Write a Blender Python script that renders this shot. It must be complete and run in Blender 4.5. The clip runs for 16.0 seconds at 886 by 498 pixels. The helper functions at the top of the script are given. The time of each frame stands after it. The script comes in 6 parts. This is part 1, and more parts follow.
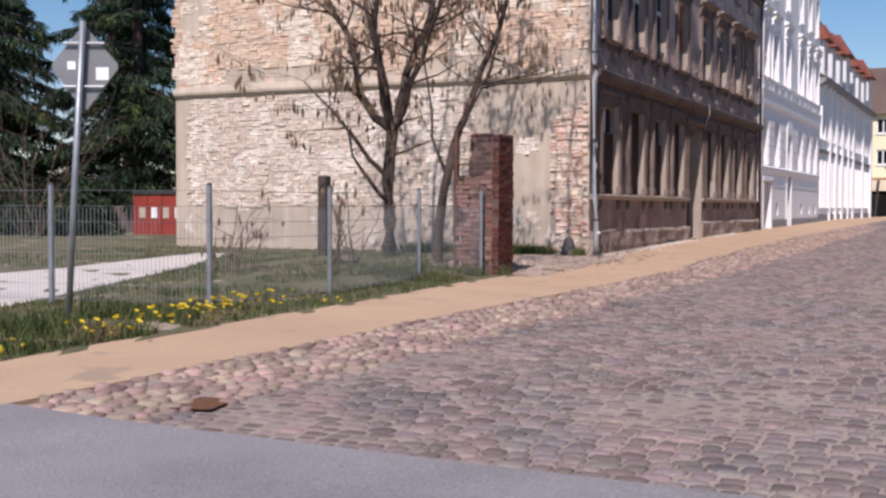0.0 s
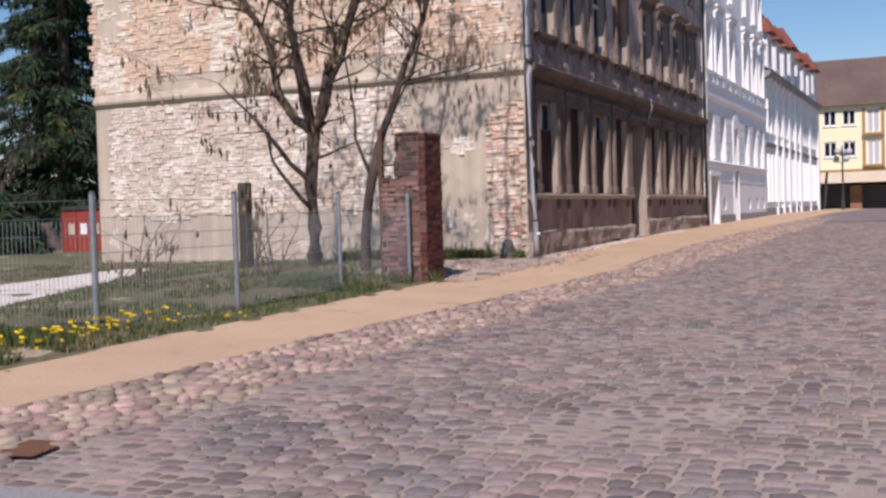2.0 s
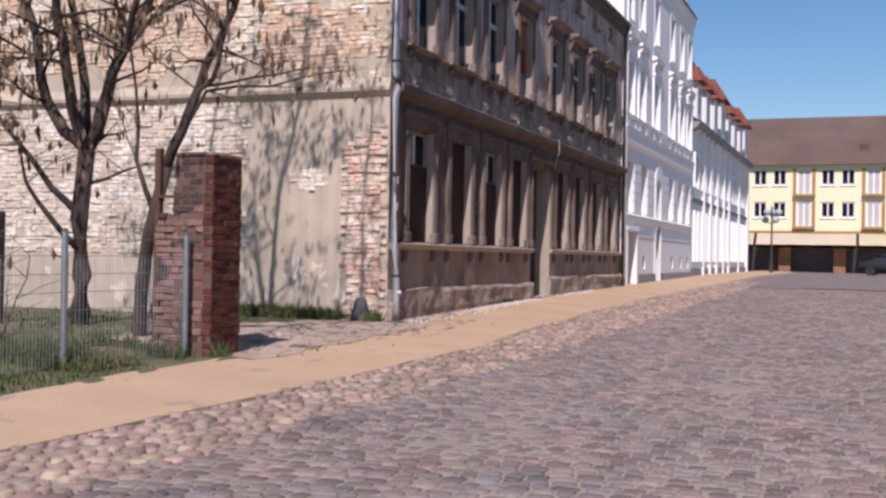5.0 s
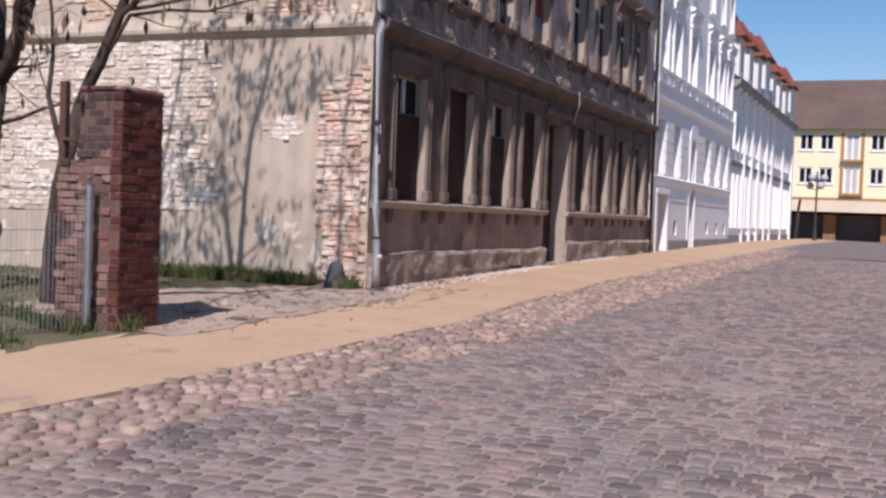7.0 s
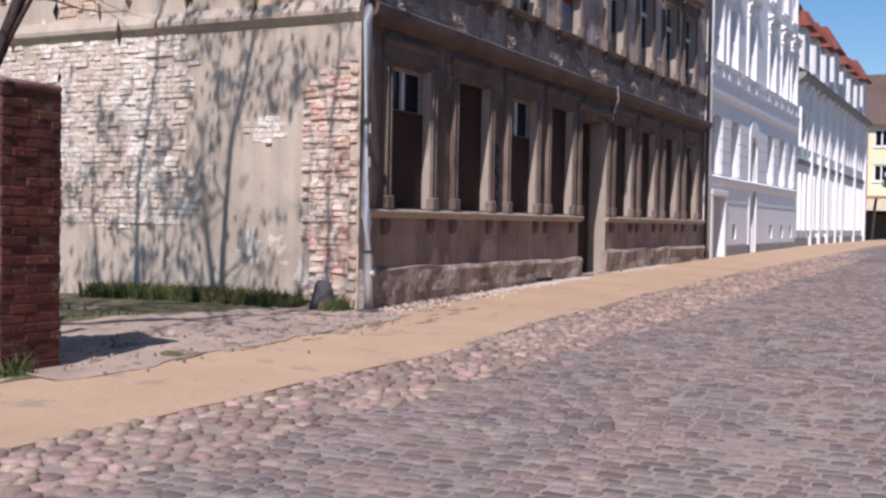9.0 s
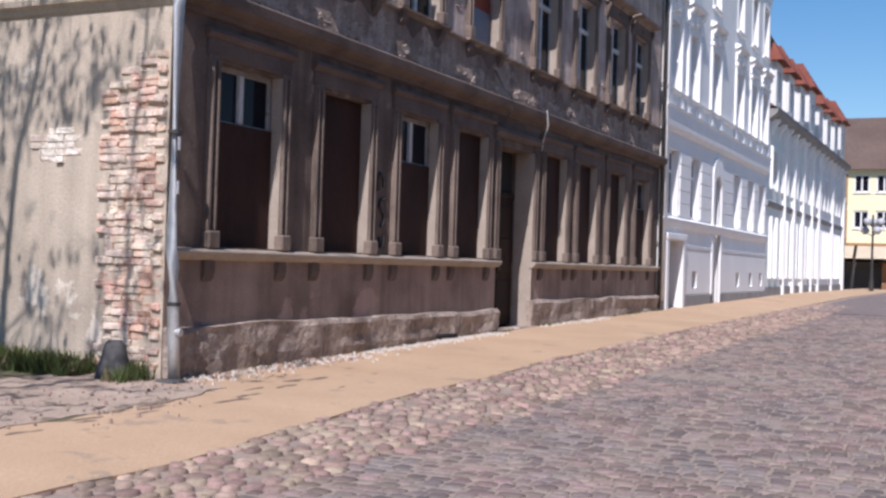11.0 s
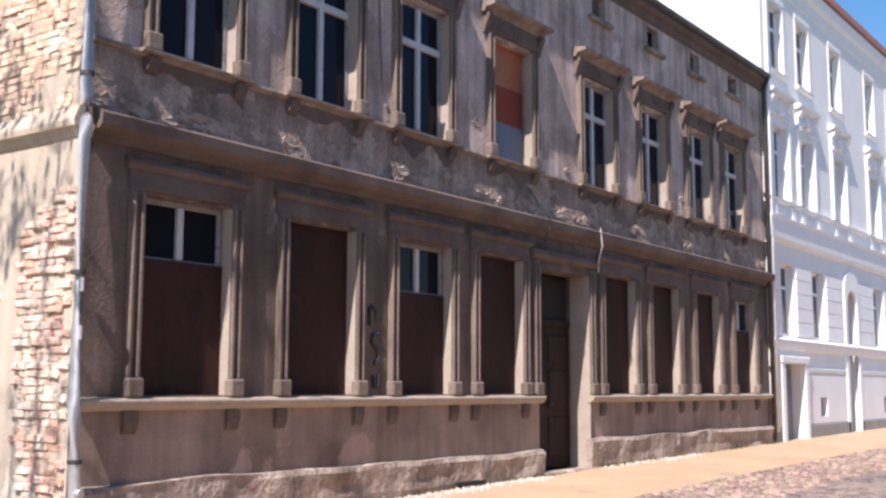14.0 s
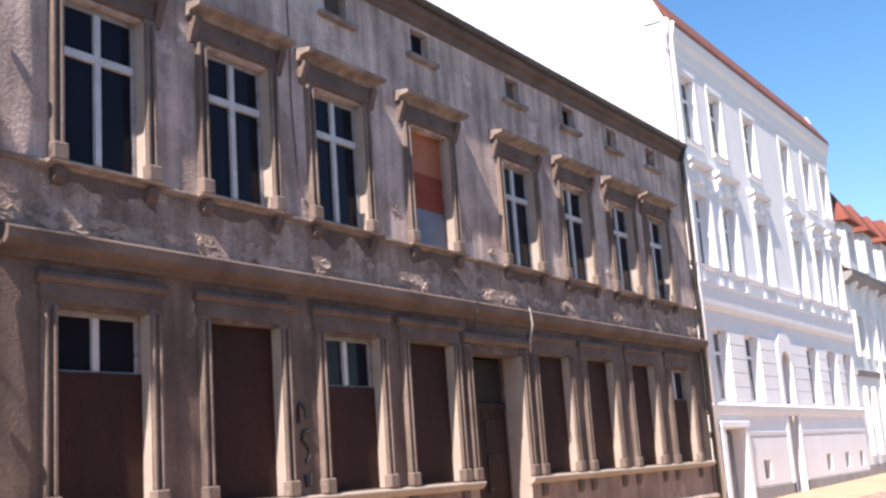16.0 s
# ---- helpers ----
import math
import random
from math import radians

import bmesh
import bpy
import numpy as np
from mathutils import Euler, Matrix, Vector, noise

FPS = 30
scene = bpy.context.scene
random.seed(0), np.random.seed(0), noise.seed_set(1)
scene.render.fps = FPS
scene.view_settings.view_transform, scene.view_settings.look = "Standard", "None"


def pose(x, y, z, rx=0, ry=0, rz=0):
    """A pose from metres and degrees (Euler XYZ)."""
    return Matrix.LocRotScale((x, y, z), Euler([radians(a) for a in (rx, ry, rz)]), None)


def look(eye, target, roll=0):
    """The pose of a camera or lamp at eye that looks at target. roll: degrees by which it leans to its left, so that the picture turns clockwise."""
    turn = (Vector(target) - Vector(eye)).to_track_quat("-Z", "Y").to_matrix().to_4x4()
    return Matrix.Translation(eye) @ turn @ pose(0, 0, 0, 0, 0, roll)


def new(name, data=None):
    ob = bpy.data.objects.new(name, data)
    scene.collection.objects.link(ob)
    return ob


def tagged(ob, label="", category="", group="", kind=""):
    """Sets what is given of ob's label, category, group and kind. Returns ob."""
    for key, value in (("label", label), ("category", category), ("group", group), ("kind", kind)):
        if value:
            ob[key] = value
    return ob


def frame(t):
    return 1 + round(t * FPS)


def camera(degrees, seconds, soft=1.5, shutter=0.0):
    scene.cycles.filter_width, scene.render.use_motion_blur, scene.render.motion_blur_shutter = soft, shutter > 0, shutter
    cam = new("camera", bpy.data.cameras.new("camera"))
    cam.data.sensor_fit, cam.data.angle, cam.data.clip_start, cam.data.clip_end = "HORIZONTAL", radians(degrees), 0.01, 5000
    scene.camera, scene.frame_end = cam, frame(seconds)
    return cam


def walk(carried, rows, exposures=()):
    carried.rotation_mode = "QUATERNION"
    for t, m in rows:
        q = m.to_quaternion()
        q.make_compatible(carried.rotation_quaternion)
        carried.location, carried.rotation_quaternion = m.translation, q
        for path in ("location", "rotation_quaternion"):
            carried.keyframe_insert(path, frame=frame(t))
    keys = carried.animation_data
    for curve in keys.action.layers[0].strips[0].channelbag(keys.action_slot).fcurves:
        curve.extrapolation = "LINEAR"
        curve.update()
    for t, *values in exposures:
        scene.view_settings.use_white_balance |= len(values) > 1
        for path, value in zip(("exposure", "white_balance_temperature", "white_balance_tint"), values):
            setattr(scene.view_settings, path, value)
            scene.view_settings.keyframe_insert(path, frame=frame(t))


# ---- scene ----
cam = camera(43.1, 16.0, soft=2.6)
PATH = [
    (0, (-23.145, -7.969, 1.051), (-21.355, -7.080, 0.976), 0.2),
    (0.5, (-22.473, -7.833, 1.038), (-20.702, -6.904, 0.968), -0.1),
    (1, (-22.382, -7.838, 1.019), (-20.594, -6.944, 0.943), -0.9),
    (1.5, (-22.478, -7.943, 0.998), (-20.666, -7.099, 0.923), -1.4),
    (2, (-22.007, -7.949, 0.989), (-20.184, -7.128, 0.925), -1.7),
    (2.5, (-21.179, -7.776, 0.997), (-19.343, -6.984, 0.953), -1.4),
    (3, (-20.234, -7.659, 1.020), (-18.388, -6.888, 0.994), -0.9),
    (3.5, (-19.277, -7.622, 1.038), (-17.425, -6.869, 1.028), -0.4),
    (4, (-18.532, -7.592, 1.050), (-16.666, -6.871, 1.050), -0.1),
    (4.2, (-18.284, -7.599, 1.052), (-16.415, -6.885, 1.060), 0.1),
    (6.3, (-15.52, -7.531, 1.257), (-13.665, -6.783, 1.225), 3.1),
    (6.5, (-15.24, -7.476, 1.258), (-13.391, -6.715, 1.212), 3.2),
    (7, (-14.948, -7.574, 1.149), (-13.108, -6.793, 1.089), 2.1),
    (7.5, (-14.389, -7.625, 1.133), (-12.571, -6.793, 1.119), 2),
    (8, (-13.992, -7.74, 1.138), (-12.201, -6.852, 1.118), 1.3),
    (8.2, (-13.854, -7.772, 1.150), (-12.068, -6.875, 1.095), 1),
    (10.3, (-9.946, -7.253, 1.276), (-8.155, -6.364, 1.262), 1.7),
    (10.5, (-9.611, -7.278, 1.282), (-7.818, -6.393, 1.280), 2),
    (11, (-8.953, -7.478, 1.279), (-7.155, -6.602, 1.303), 1.8),
    (11.5, (-8.405, -7.715, 1.252), (-6.612, -6.833, 1.306), 1.3),
    (12, (-7.897, -7.988, 1.275), (-6.12, -7.074, 1.354), 1.1),
    (12.5, (-7.445, -8.291, 1.276), (-5.696, -7.327, 1.384), 1),
    (13, (-7.15, -8.56, 1.360), (-5.431, -7.546, 1.486), 1),
    (13.5, (-6.823, -8.735, 1.397), (-5.167, -7.628, 1.576), 0.6),
    (14, (-6.477, -8.831, 1.452), (-4.862, -7.677, 1.698), 0.2),
    (14.5, (-6.337, -8.964, 1.476), (-4.689, -7.865, 1.748), -1),
    (15, (-6.321, -9.001, 1.480), (-4.651, -7.938, 1.760), -2.3),
    (15.5, (-6.301, -8.992, 1.503), (-4.634, -7.934, 1.819), -3.3),
    (16, (-6.315, -8.977, 1.508), (-4.657, -7.928, 1.898), -4.1),
]
SKY_STRENGTH, SUN_STRENGTH = 0.095, 4.9
# the clip's camera brightens its picture as it lifts towards the shaded front
EXPOSURES = [(0, 0.03, 6250, 24), (8.2, 0.05, 6050, 23), (10.5, 0.15, 5900, 19), (12.5, 0.40, 6050, 18), (13.5, 0.65, 6200, 19), (14.5, 0.93, 6450, 21), (16, 1.13, 6600, 22)]
walk(cam, [(t, look(eye, target, roll)) for t, eye, target, roll in PATH], exposures=EXPOSURES)

# ---- light ----
SUN_WAY = Vector((1.9, 0.325, -2.27))
world = bpy.data.worlds.new("world")
scene.world = world
world.use_nodes = True
wn = world.node_tree.nodes
sky = wn.new("ShaderNodeTexSky")
sky.sky_type = "NISHITA"
sky.sun_disc = False
sky.sun_elevation = math.asin(-SUN_WAY.normalized().z)
sky.sun_rotation = math.atan2(-SUN_WAY.x, -SUN_WAY.y)
sky.air_density, sky.dust_density, sky.ozone_density = 1.0, 0.25, 1.3
tint = wn.new("ShaderNodeHueSaturation")
tint.inputs["Hue"].default_value, tint.inputs["Saturation"].default_value = 0.494, 1.30
world.node_tree.links.new(sky.outputs[0], tint.inputs["Color"])
world.node_tree.links.new(tint.outputs[0], wn["Background"].inputs[0])
wn["Background"].inputs[1].default_value = SKY_STRENGTH
sun_data = bpy.data.lights.new("sun", "SUN")
sun_data.energy, sun_data.angle, sun_data.color = SUN_STRENGTH, radians(0.55), (1.0, 0.94, 0.85)
sun = new("sun", sun_data)
sun.matrix_world = look((-20, -5, 30), Vector((-20, -5, 30)) + SUN_WAY)


# ---- materials ----
def surf(name, c1, c2, scale=1.0, rough=0.85, bump=0.3, fine=30.0, grain=0.25, c3=None, patch=0.6, pscale=0.7,
         metal=0.0, island=0.0, rand=0.0, stretch=(1, 1, 1), depth=0.01, streak=0.0):
    """Two-scale noise surface: c1 to c2 by large noise, fine grain, optional hard-edged patches of c3."""
    m = bpy.data.materials.new(name)
    m.use_nodes = True
    nt = m.node_tree
    n, l = nt.nodes, nt.links
    bsdf = n["Principled BSDF"]
    geo = n.new("ShaderNodeNewGeometry")
    mp = n.new("ShaderNodeMapping")
    mp.inputs["Scale"].default_value = stretch
    l.new(geo.outputs["Position"], mp.inputs[0])

    def noise_node(s, d=4.0, r=0.6):
        x = n.new("ShaderNodeTexNoise")
        x.inputs["Scale"].default_value, x.inputs["Detail"].default_value, x.inputs["Roughness"].default_value = s, d, r
        l.new(mp.outputs[0], x.inputs["Vector"])
        return x

    def mixer(a, b, fac, kind="MIX"):
        x = n.new("ShaderNodeMix")
        x.data_type, x.blend_type = "RGBA", kind
        for socket, v in ((x.inputs[6], a), (x.inputs[7], b), (x.inputs[0], fac)):
            if hasattr(v, "is_output"):
                l.new(v, socket)
            elif isinstance(v, float):
                socket.default_value = v
            else:
                socket.default_value = (*v, 1)
        return x.outputs[2]

    def steps(value, lo, hi):
        x = n.new("ShaderNodeMapRange")
        x.inputs[1].default_value, x.inputs[2].default_value = lo, hi
        l.new(value, x.inputs[0])
        return x.outputs[0]

    big = noise_node(scale)
    col = mixer(c1, c2, steps(big.outputs[0], 0.32, 0.68))
    if c3:
        spots = noise_node(pscale, 5.0, 0.65)
        col = mixer(col, c3, steps(spots.outputs[0], patch, patch + 0.03))
    fines = noise_node(fine, 3.0, 0.7)
    shade = n.new("ShaderNodeMapRange")
    shade.inputs[1].default_value, shade.inputs[2].default_value = 0.25, 0.75
    shade.inputs[3].default_value, shade.inputs[4].default_value = 1 - grain, 1 + grain
    l.new(fines.outputs[0], shade.inputs[0])
    col = mixer(col, shade.outputs[0], 1.0, "MULTIPLY")
    if streak:
        run = n.new("ShaderNodeMapping")
        run.inputs["Scale"].default_value = (5.0, 5.0, 0.45)
        l.new(geo.outputs["Position"], run.inputs[0])
        st = n.new("ShaderNodeTexNoise")
        st.inputs["Scale"].default_value, st.inputs["Detail"].default_value = 1.0, 6.0
        l.new(run.outputs[0], st.inputs["Vector"])
        sv = n.new("ShaderNodeMapRange")
        sv.inputs[1].default_value, sv.inputs[2].default_value = 0.35, 0.7
        sv.inputs[3].default_value, sv.inputs[4].default_value = 1 + 0.4 * streak, 1 - streak
        l.new(st.outputs[0], sv.inputs[0])
        col = mixer(col, sv.outputs[0], 1.0, "MULTIPLY")
    for amount, socket in ((island, geo.outputs["Random Per Island"]), (rand, None)):
        if amount:
            if socket is None:
                socket = n.new("ShaderNodeObjectInfo").outputs["Random"]
            v = n.new("ShaderNodeMapRange")
            v.inputs[3].default_value, v.inputs[4].default_value = 1 - amount, 1 + amount
            l.new(socket, v.inputs[0])
            hue = n.new("ShaderNodeHueSaturation")
            hv = n.new("ShaderNodeMapRange")
            hv.inputs[3].default_value, hv.inputs[4].default_value = 0.5 - 0.08 * amount, 0.5 + 0.08 * amount
            mul = n.new("ShaderNodeMath")
            mul.operation = "MULTIPLY"
            mul.inputs[1].default_value = 7.13
            fr = n.new("ShaderNodeMath")
            fr.operation = "FRACT"
            l.new(socket, mul.inputs[0])
            l.new(mul.outputs[0], fr.inputs[0])
            l.new(fr.outputs[0], hv.inputs[0])
            l.new(hv.outputs[0], hue.inputs["Hue"])
            l.new(v.outputs[0], hue.inputs["Value"])
            l.new(col, hue.inputs["Color"])
            col = hue.outputs[0]
    l.new(col, bsdf.inputs["Base Color"])
    bsdf.inputs["Metallic"].default_value = metal
    bsdf.inputs["Specular IOR Level"].default_value = 0.2 if rough > 0.65 and not metal else 0.5
    rr = n.new("ShaderNodeMapRange")
    rr.inputs[3].default_value, rr.inputs[4].default_value = max(0.05, rough - 0.1), min(1, rough + 0.1)
    l.new(big.outputs[0], rr.inputs[0])
    l.new(rr.outputs[0], bsdf.inputs["Roughness"])
    if bump:
        b = n.new("ShaderNodeBump")
        b.inputs["Strength"].default_value, b.inputs["Distance"].default_value = bump, depth
        add = n.new("ShaderNodeMath")
        add.operation = "ADD"
        l.new(fines.outputs[0], add.inputs[0])
        l.new(big.outputs[0], add.inputs[1])
        l.new(add.outputs[0], b.inputs["Height"])
        l.new(b.outputs[0], bsdf.inputs["Normal"])
    return m


def plain(name, col, rough=0.5, metal=0.0):
    m = bpy.data.materials.new(name)
    m.use_nodes = True
    b = m.node_tree.nodes["Principled BSDF"]
    b.inputs["Base Color"].default_value, b.inputs["Roughness"].default_value, b.inputs["Metallic"].default_value = (*col, 1), rough, metal
    return m


M_LOW = surf("render_lower", (0.225, 0.168, 0.138), (0.110, 0.082, 0.068), 0.9, 0.9, 0.9, 26, 0.2, (0.30, 0.22, 0.182), 0.62, 0.8, streak=0.35)
M_UP = surf("render_upper", (0.70, 0.56, 0.49), (0.31, 0.234, 0.20), 1.0, 0.9, 0.9, 24, 0.22, (0.60, 0.485, 0.43), 0.57, 1.1, streak=0.42, depth=0.04)
M_FRIEZE = surf("render_frieze", (0.50, 0.385, 0.315), (0.205, 0.148, 0.12), 1.5, 0.95, 1.0, 22, 0.3, (0.50, 0.395, 0.33), 0.55, 1.3, streak=0.3, depth=0.06)
M_APRON = surf("render_apron", (0.40, 0.298, 0.25), (0.215, 0.155, 0.128), 0.9, 0.92, 0.7, 40, 0.2, (0.42, 0.30, 0.255), 0.6, 0.8, streak=0.2)
M_FLAKE = surf("loose_plaster", (0.52, 0.41, 0.345), (0.32, 0.245, 0.20), 5.0, 0.95, 0.9, 40, 0.2, island=0.2, depth=0.02)
M_TRIM = surf("stucco_trim", (0.34, 0.275, 0.232), (0.21, 0.168, 0.142), 2.0, 0.9, 0.7, 30, 0.22, streak=0.35, depth=0.02)
M_PILASTER = surf("weathered_pilaster", (0.25, 0.194, 0.160), (0.15, 0.115, 0.096), 1.6, 0.9, 0.6, 30, 0.2, streak=0.3, depth=0.02)
# wall plaster with sunlight put into its colour, for reveals and sills
M_LIT_PLASTER = surf("sunlit_tone_plaster", (0.43, 0.365, 0.305), (0.35, 0.292, 0.24), 2.0, 0.9, 0.25, 30, 0.12)
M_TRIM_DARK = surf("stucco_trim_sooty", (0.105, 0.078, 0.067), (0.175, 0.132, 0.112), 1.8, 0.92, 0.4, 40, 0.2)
M_PLINTH = surf("plinth_stone", (0.46, 0.37, 0.31), (0.22, 0.168, 0.138), 2.2, 0.95, 1.0, 12, 0.3, (0.58, 0.50, 0.43), 0.6, 2.0, depth=0.04)
M_GABLE = surf("gable_render", (0.54, 0.455, 0.36), (0.44, 0.365, 0.288), 0.7, 0.92, 0.6, 30, 0.14, (0.66, 0.58, 0.485), 0.62, 0.9, streak=0.15)
M_GABLE_BRICK = surf("whitewashed_brick", (0.68, 0.595, 0.50), (0.60, 0.485, 0.395), 0.8, 0.92, 0.9, 14, 0.25, (0.76, 0.68, 0.59), 0.52, 1.2, island=0.10, depth=0.04)
M_GABLE_UPPER = surf("bare_gable_brick", (0.69, 0.56, 0.43), (0.60, 0.385, 0.26), 0.6, 0.92, 0.9, 14, 0.22, (0.75, 0.65, 0.535), 0.53, 0.6, island=0.12, depth=0.03)
M_BRICK = surf("weathered_red_brick", (0.60, 0.36, 0.265), (0.70, 0.525, 0.42), 2.2, 0.92, 0.9, 30, 0.28, (0.72, 0.59, 0.48), 0.47, 2.4, rand=0.15, depth=0.02)
M_PILLAR_BRICK = surf("pillar_brick", (0.15, 0.050, 0.036), (0.08, 0.033, 0.028), 4.0, 0.92, 0.9, 40, 0.3, (0.24, 0.13, 0.10), 0.62, 7.0, rand=0.18, depth=0.02)
M_PILLAR_DIRTY = surf("dirty_pillar_brick", (0.19, 0.078, 0.060), (0.32, 0.215, 0.18), 2.2, 0.92, 0.9, 35, 0.35, (0.075, 0.052, 0.046), 0.53, 1.9, rand=0.16, depth=0.02)
M_MORTAR = surf("mortar", (0.42, 0.36, 0.30), (0.32, 0.27, 0.22), 4.0, 0.97, 0.6, 60, 0.2)
M_MORTAR_DIRTY = surf("dirty_mortar", (0.17, 0.135, 0.115), (0.105, 0.085, 0.075), 4.0, 0.97, 0.8, 50, 0.25)
M_PILLAR_CORE = surf("sooty_pillar_mortar", (0.17, 0.105, 0.085), (0.10, 0.065, 0.055), 3.0, 0.97, 0.8, 50, 0.3)
M_TILE_OLD = surf("dull_red_roof_tiles", (0.21, 0.088, 0.068), (0.15, 0.066, 0.055), 2.0, 0.85, 0.7, 12, 0.3, depth=0.04)
M_BOARD = surf("brown_boarding", (0.052, 0.022, 0.017), (0.032, 0.0165, 0.0135), 1.5, 0.75, 0.4, 25, 0.25, stretch=(1, 1, 0.3))
# peeling white paint, its white raised to a lit tone for the mullions
M_FRAME = surf("lit_tone_peeling_paint", (0.60, 0.59, 0.575), (0.46, 0.45, 0.435), 4.0, 0.6, 0.3, 60, 0.15, (0.28, 0.24, 0.2), 0.66, 9.0)
M_FRAME_OUT = surf("greyed_frame_paint", (0.36, 0.345, 0.33), (0.24, 0.225, 0.21), 4.0, 0.65, 0.4, 60, 0.2, (0.17, 0.145, 0.12), 0.6, 8.0)
M_ORANGE = surf("orange_panel", (0.42, 0.13, 0.05), (0.36, 0.10, 0.045), 2.0, 0.6, 0.1, 30, 0.1)
M_RUST = surf("rust_red_panel", (0.27, 0.06, 0.03), (0.22, 0.05, 0.03), 2.0, 0.7, 0.1, 30, 0.1)
M_GREYPANEL = surf("blue_grey_panel", (0.17, 0.19, 0.24), (0.14, 0.155, 0.19), 2.0, 0.6, 0.1, 30, 0.1)
M_ZINC = surf("zinc_pipe", (0.56, 0.56, 0.56), (0.42, 0.42, 0.42), 3.0, 0.42, 0.2, 40, 0.15, metal=0.5)
M_DARKMETAL = surf("dark_metal", (0.10, 0.095, 0.09), (0.06, 0.055, 0.05), 5.0, 0.6, 0.2, 50, 0.2, metal=0.6)
M_GALV = surf("galvanised_steel", (0.33, 0.35, 0.37), (0.25, 0.27, 0.29), 6.0, 0.5, 0.1, 50, 0.15, metal=0.6)
M_ROOFTAR = surf("roofing_felt", (0.07, 0.065, 0.06), (0.045, 0.04, 0.04), 1.0, 0.9, 0.3, 30, 0.2)
M_WOOD_OLD = surf("grey_weathered_wood", (0.10, 0.083, 0.07), (0.055, 0.046, 0.038), 3.0, 0.9, 0.6, 60, 0.3, stretch=(3, 3, 0.4))
M_DOOR = surf("old_door_wood", (0.052, 0.030, 0.023), (0.028, 0.018, 0.0145), 2.0, 0.7, 0.3, 40, 0.25, stretch=(3, 3, 0.4))
M_WHITE = surf("white_facade_paint", (0.86, 0.845, 0.83), (0.80, 0.785, 0.775), 0.7, 0.8, 0.15, 40, 0.05)
M_WHITE_TRIM = surf("white_stucco", (0.88, 0.865, 0.85), (0.83, 0.815, 0.80), 2.0, 0.8, 0.1, 40, 0.05)
M_WPLINTH = surf("grey_plinth", (0.34, 0.33, 0.32), (0.27, 0.26, 0.25), 1.5, 0.9, 0.3, 30, 0.15)
M_GREYDOOR = surf("grey_door", (0.22, 0.22, 0.235), (0.17, 0.17, 0.185), 2.0, 0.6, 0.1, 30, 0.1)
M_GREENISH = surf("pale_green_facade", (0.78, 0.80, 0.76), (0.72, 0.74, 0.70), 0.8, 0.85, 0.1, 40, 0.06)
M_PALEGREY = surf("pale_grey_facade", (0.74, 0.74, 0.74), (0.68, 0.68, 0.68), 0.8, 0.85, 0.1, 40, 0.06)
M_TILE = surf("red_roof_tiles", (0.23, 0.075, 0.05), (0.165, 0.055, 0.04), 2.0, 0.85, 0.7, 12, 0.3, depth=0.04)
M_TILE_DARK = surf("brown_roof_tiles", (0.15, 0.105, 0.085), (0.115, 0.08, 0.068), 0.35, 0.9, 0.6, 8, 0.25, depth=0.05)
M_YELLOW = surf("yellow_facade", (0.86, 0.78, 0.53), (0.82, 0.74, 0.49), 0.4, 0.85, 0.1, 30, 0.05)
M_AWNING = surf("cream_awning", (0.88, 0.78, 0.62), (0.84, 0.72, 0.55), 0.6, 0.9, 0.1, 20, 0.05)
M_BALC = surf("brown_balcony", (0.42, 0.24, 0.10), (0.34, 0.19, 0.08), 2.0, 0.7, 0.1, 30, 0.1)
M_DARKSHOP = surf("dark_shopfront", (0.05, 0.04, 0.04), (0.03, 0.026, 0.028), 1.0, 0.5, 0.1, 20, 0.2)
M_SHOPPIER = surf("brown_pier", (0.30, 0.16, 0.09), (0.24, 0.12, 0.07), 2.0, 0.8, 0.3, 30, 0.2)
M_SAND = surf("sand_footpath", (0.50, 0.352, 0.23), (0.435, 0.30, 0.195), 0.6, 0.97, 0.5, 45, 0.16, (0.36, 0.265, 0.19), 0.61, 1.6)
# dirt darkened, with dark patches, to include the shade of the trees
M_DIRT = surf("dusty_dirt_tree_shade", (0.44, 0.345, 0.275), (0.34, 0.26, 0.205), 1.4, 0.97, 0.9, 40, 0.25, (0.20, 0.155, 0.12), 0.57, 2.5)
# dark colour that stands for tree shadow as well as soil
M_SHADOW_SOIL = surf("tree_shadow_soil", (0.15, 0.108, 0.08), (0.24, 0.175, 0.125), 6.0, 0.97, 0.9, 60, 0.3)
M_LOT = surf("grassy_ground", (0.16, 0.14, 0.085), (0.09, 0.092, 0.045), 1.0, 0.97, 0.7, 30, 0.3, (0.34, 0.28, 0.20), 0.6, 0.8)
M_GRAVEL = surf("pale_gravel", (0.62, 0.57, 0.52), (0.54, 0.49, 0.44), 1.5, 0.97, 0.6, 60, 0.18)
M_ASPHALT = surf("asphalt", (0.30, 0.285, 0.285), (0.22, 0.21, 0.21), 0.8, 0.95, 0.9, 60, 0.35)
M_BED = surf("cobble_joints", (0.34, 0.275, 0.23), (0.25, 0.20, 0.17), 2.0, 0.97, 0.4, 60, 0.25)
M_COBBLE = surf("cobblestone", (0.245, 0.178, 0.152), (0.165, 0.144, 0.138), 1.5, 0.75, 0.5, 35, 0.2, island=0.36)
M_COBBLE_PART = surf("cobblestone_single", (0.245, 0.178, 0.152), (0.165, 0.144, 0.138), 1.5, 0.75, 0.5, 35, 0.2, rand=0.36)
M_FIELDSTONE = surf("fieldstone", (0.37, 0.265, 0.21), (0.235, 0.175, 0.145), 3.0, 0.85, 0.5, 35, 0.2, island=0.35)
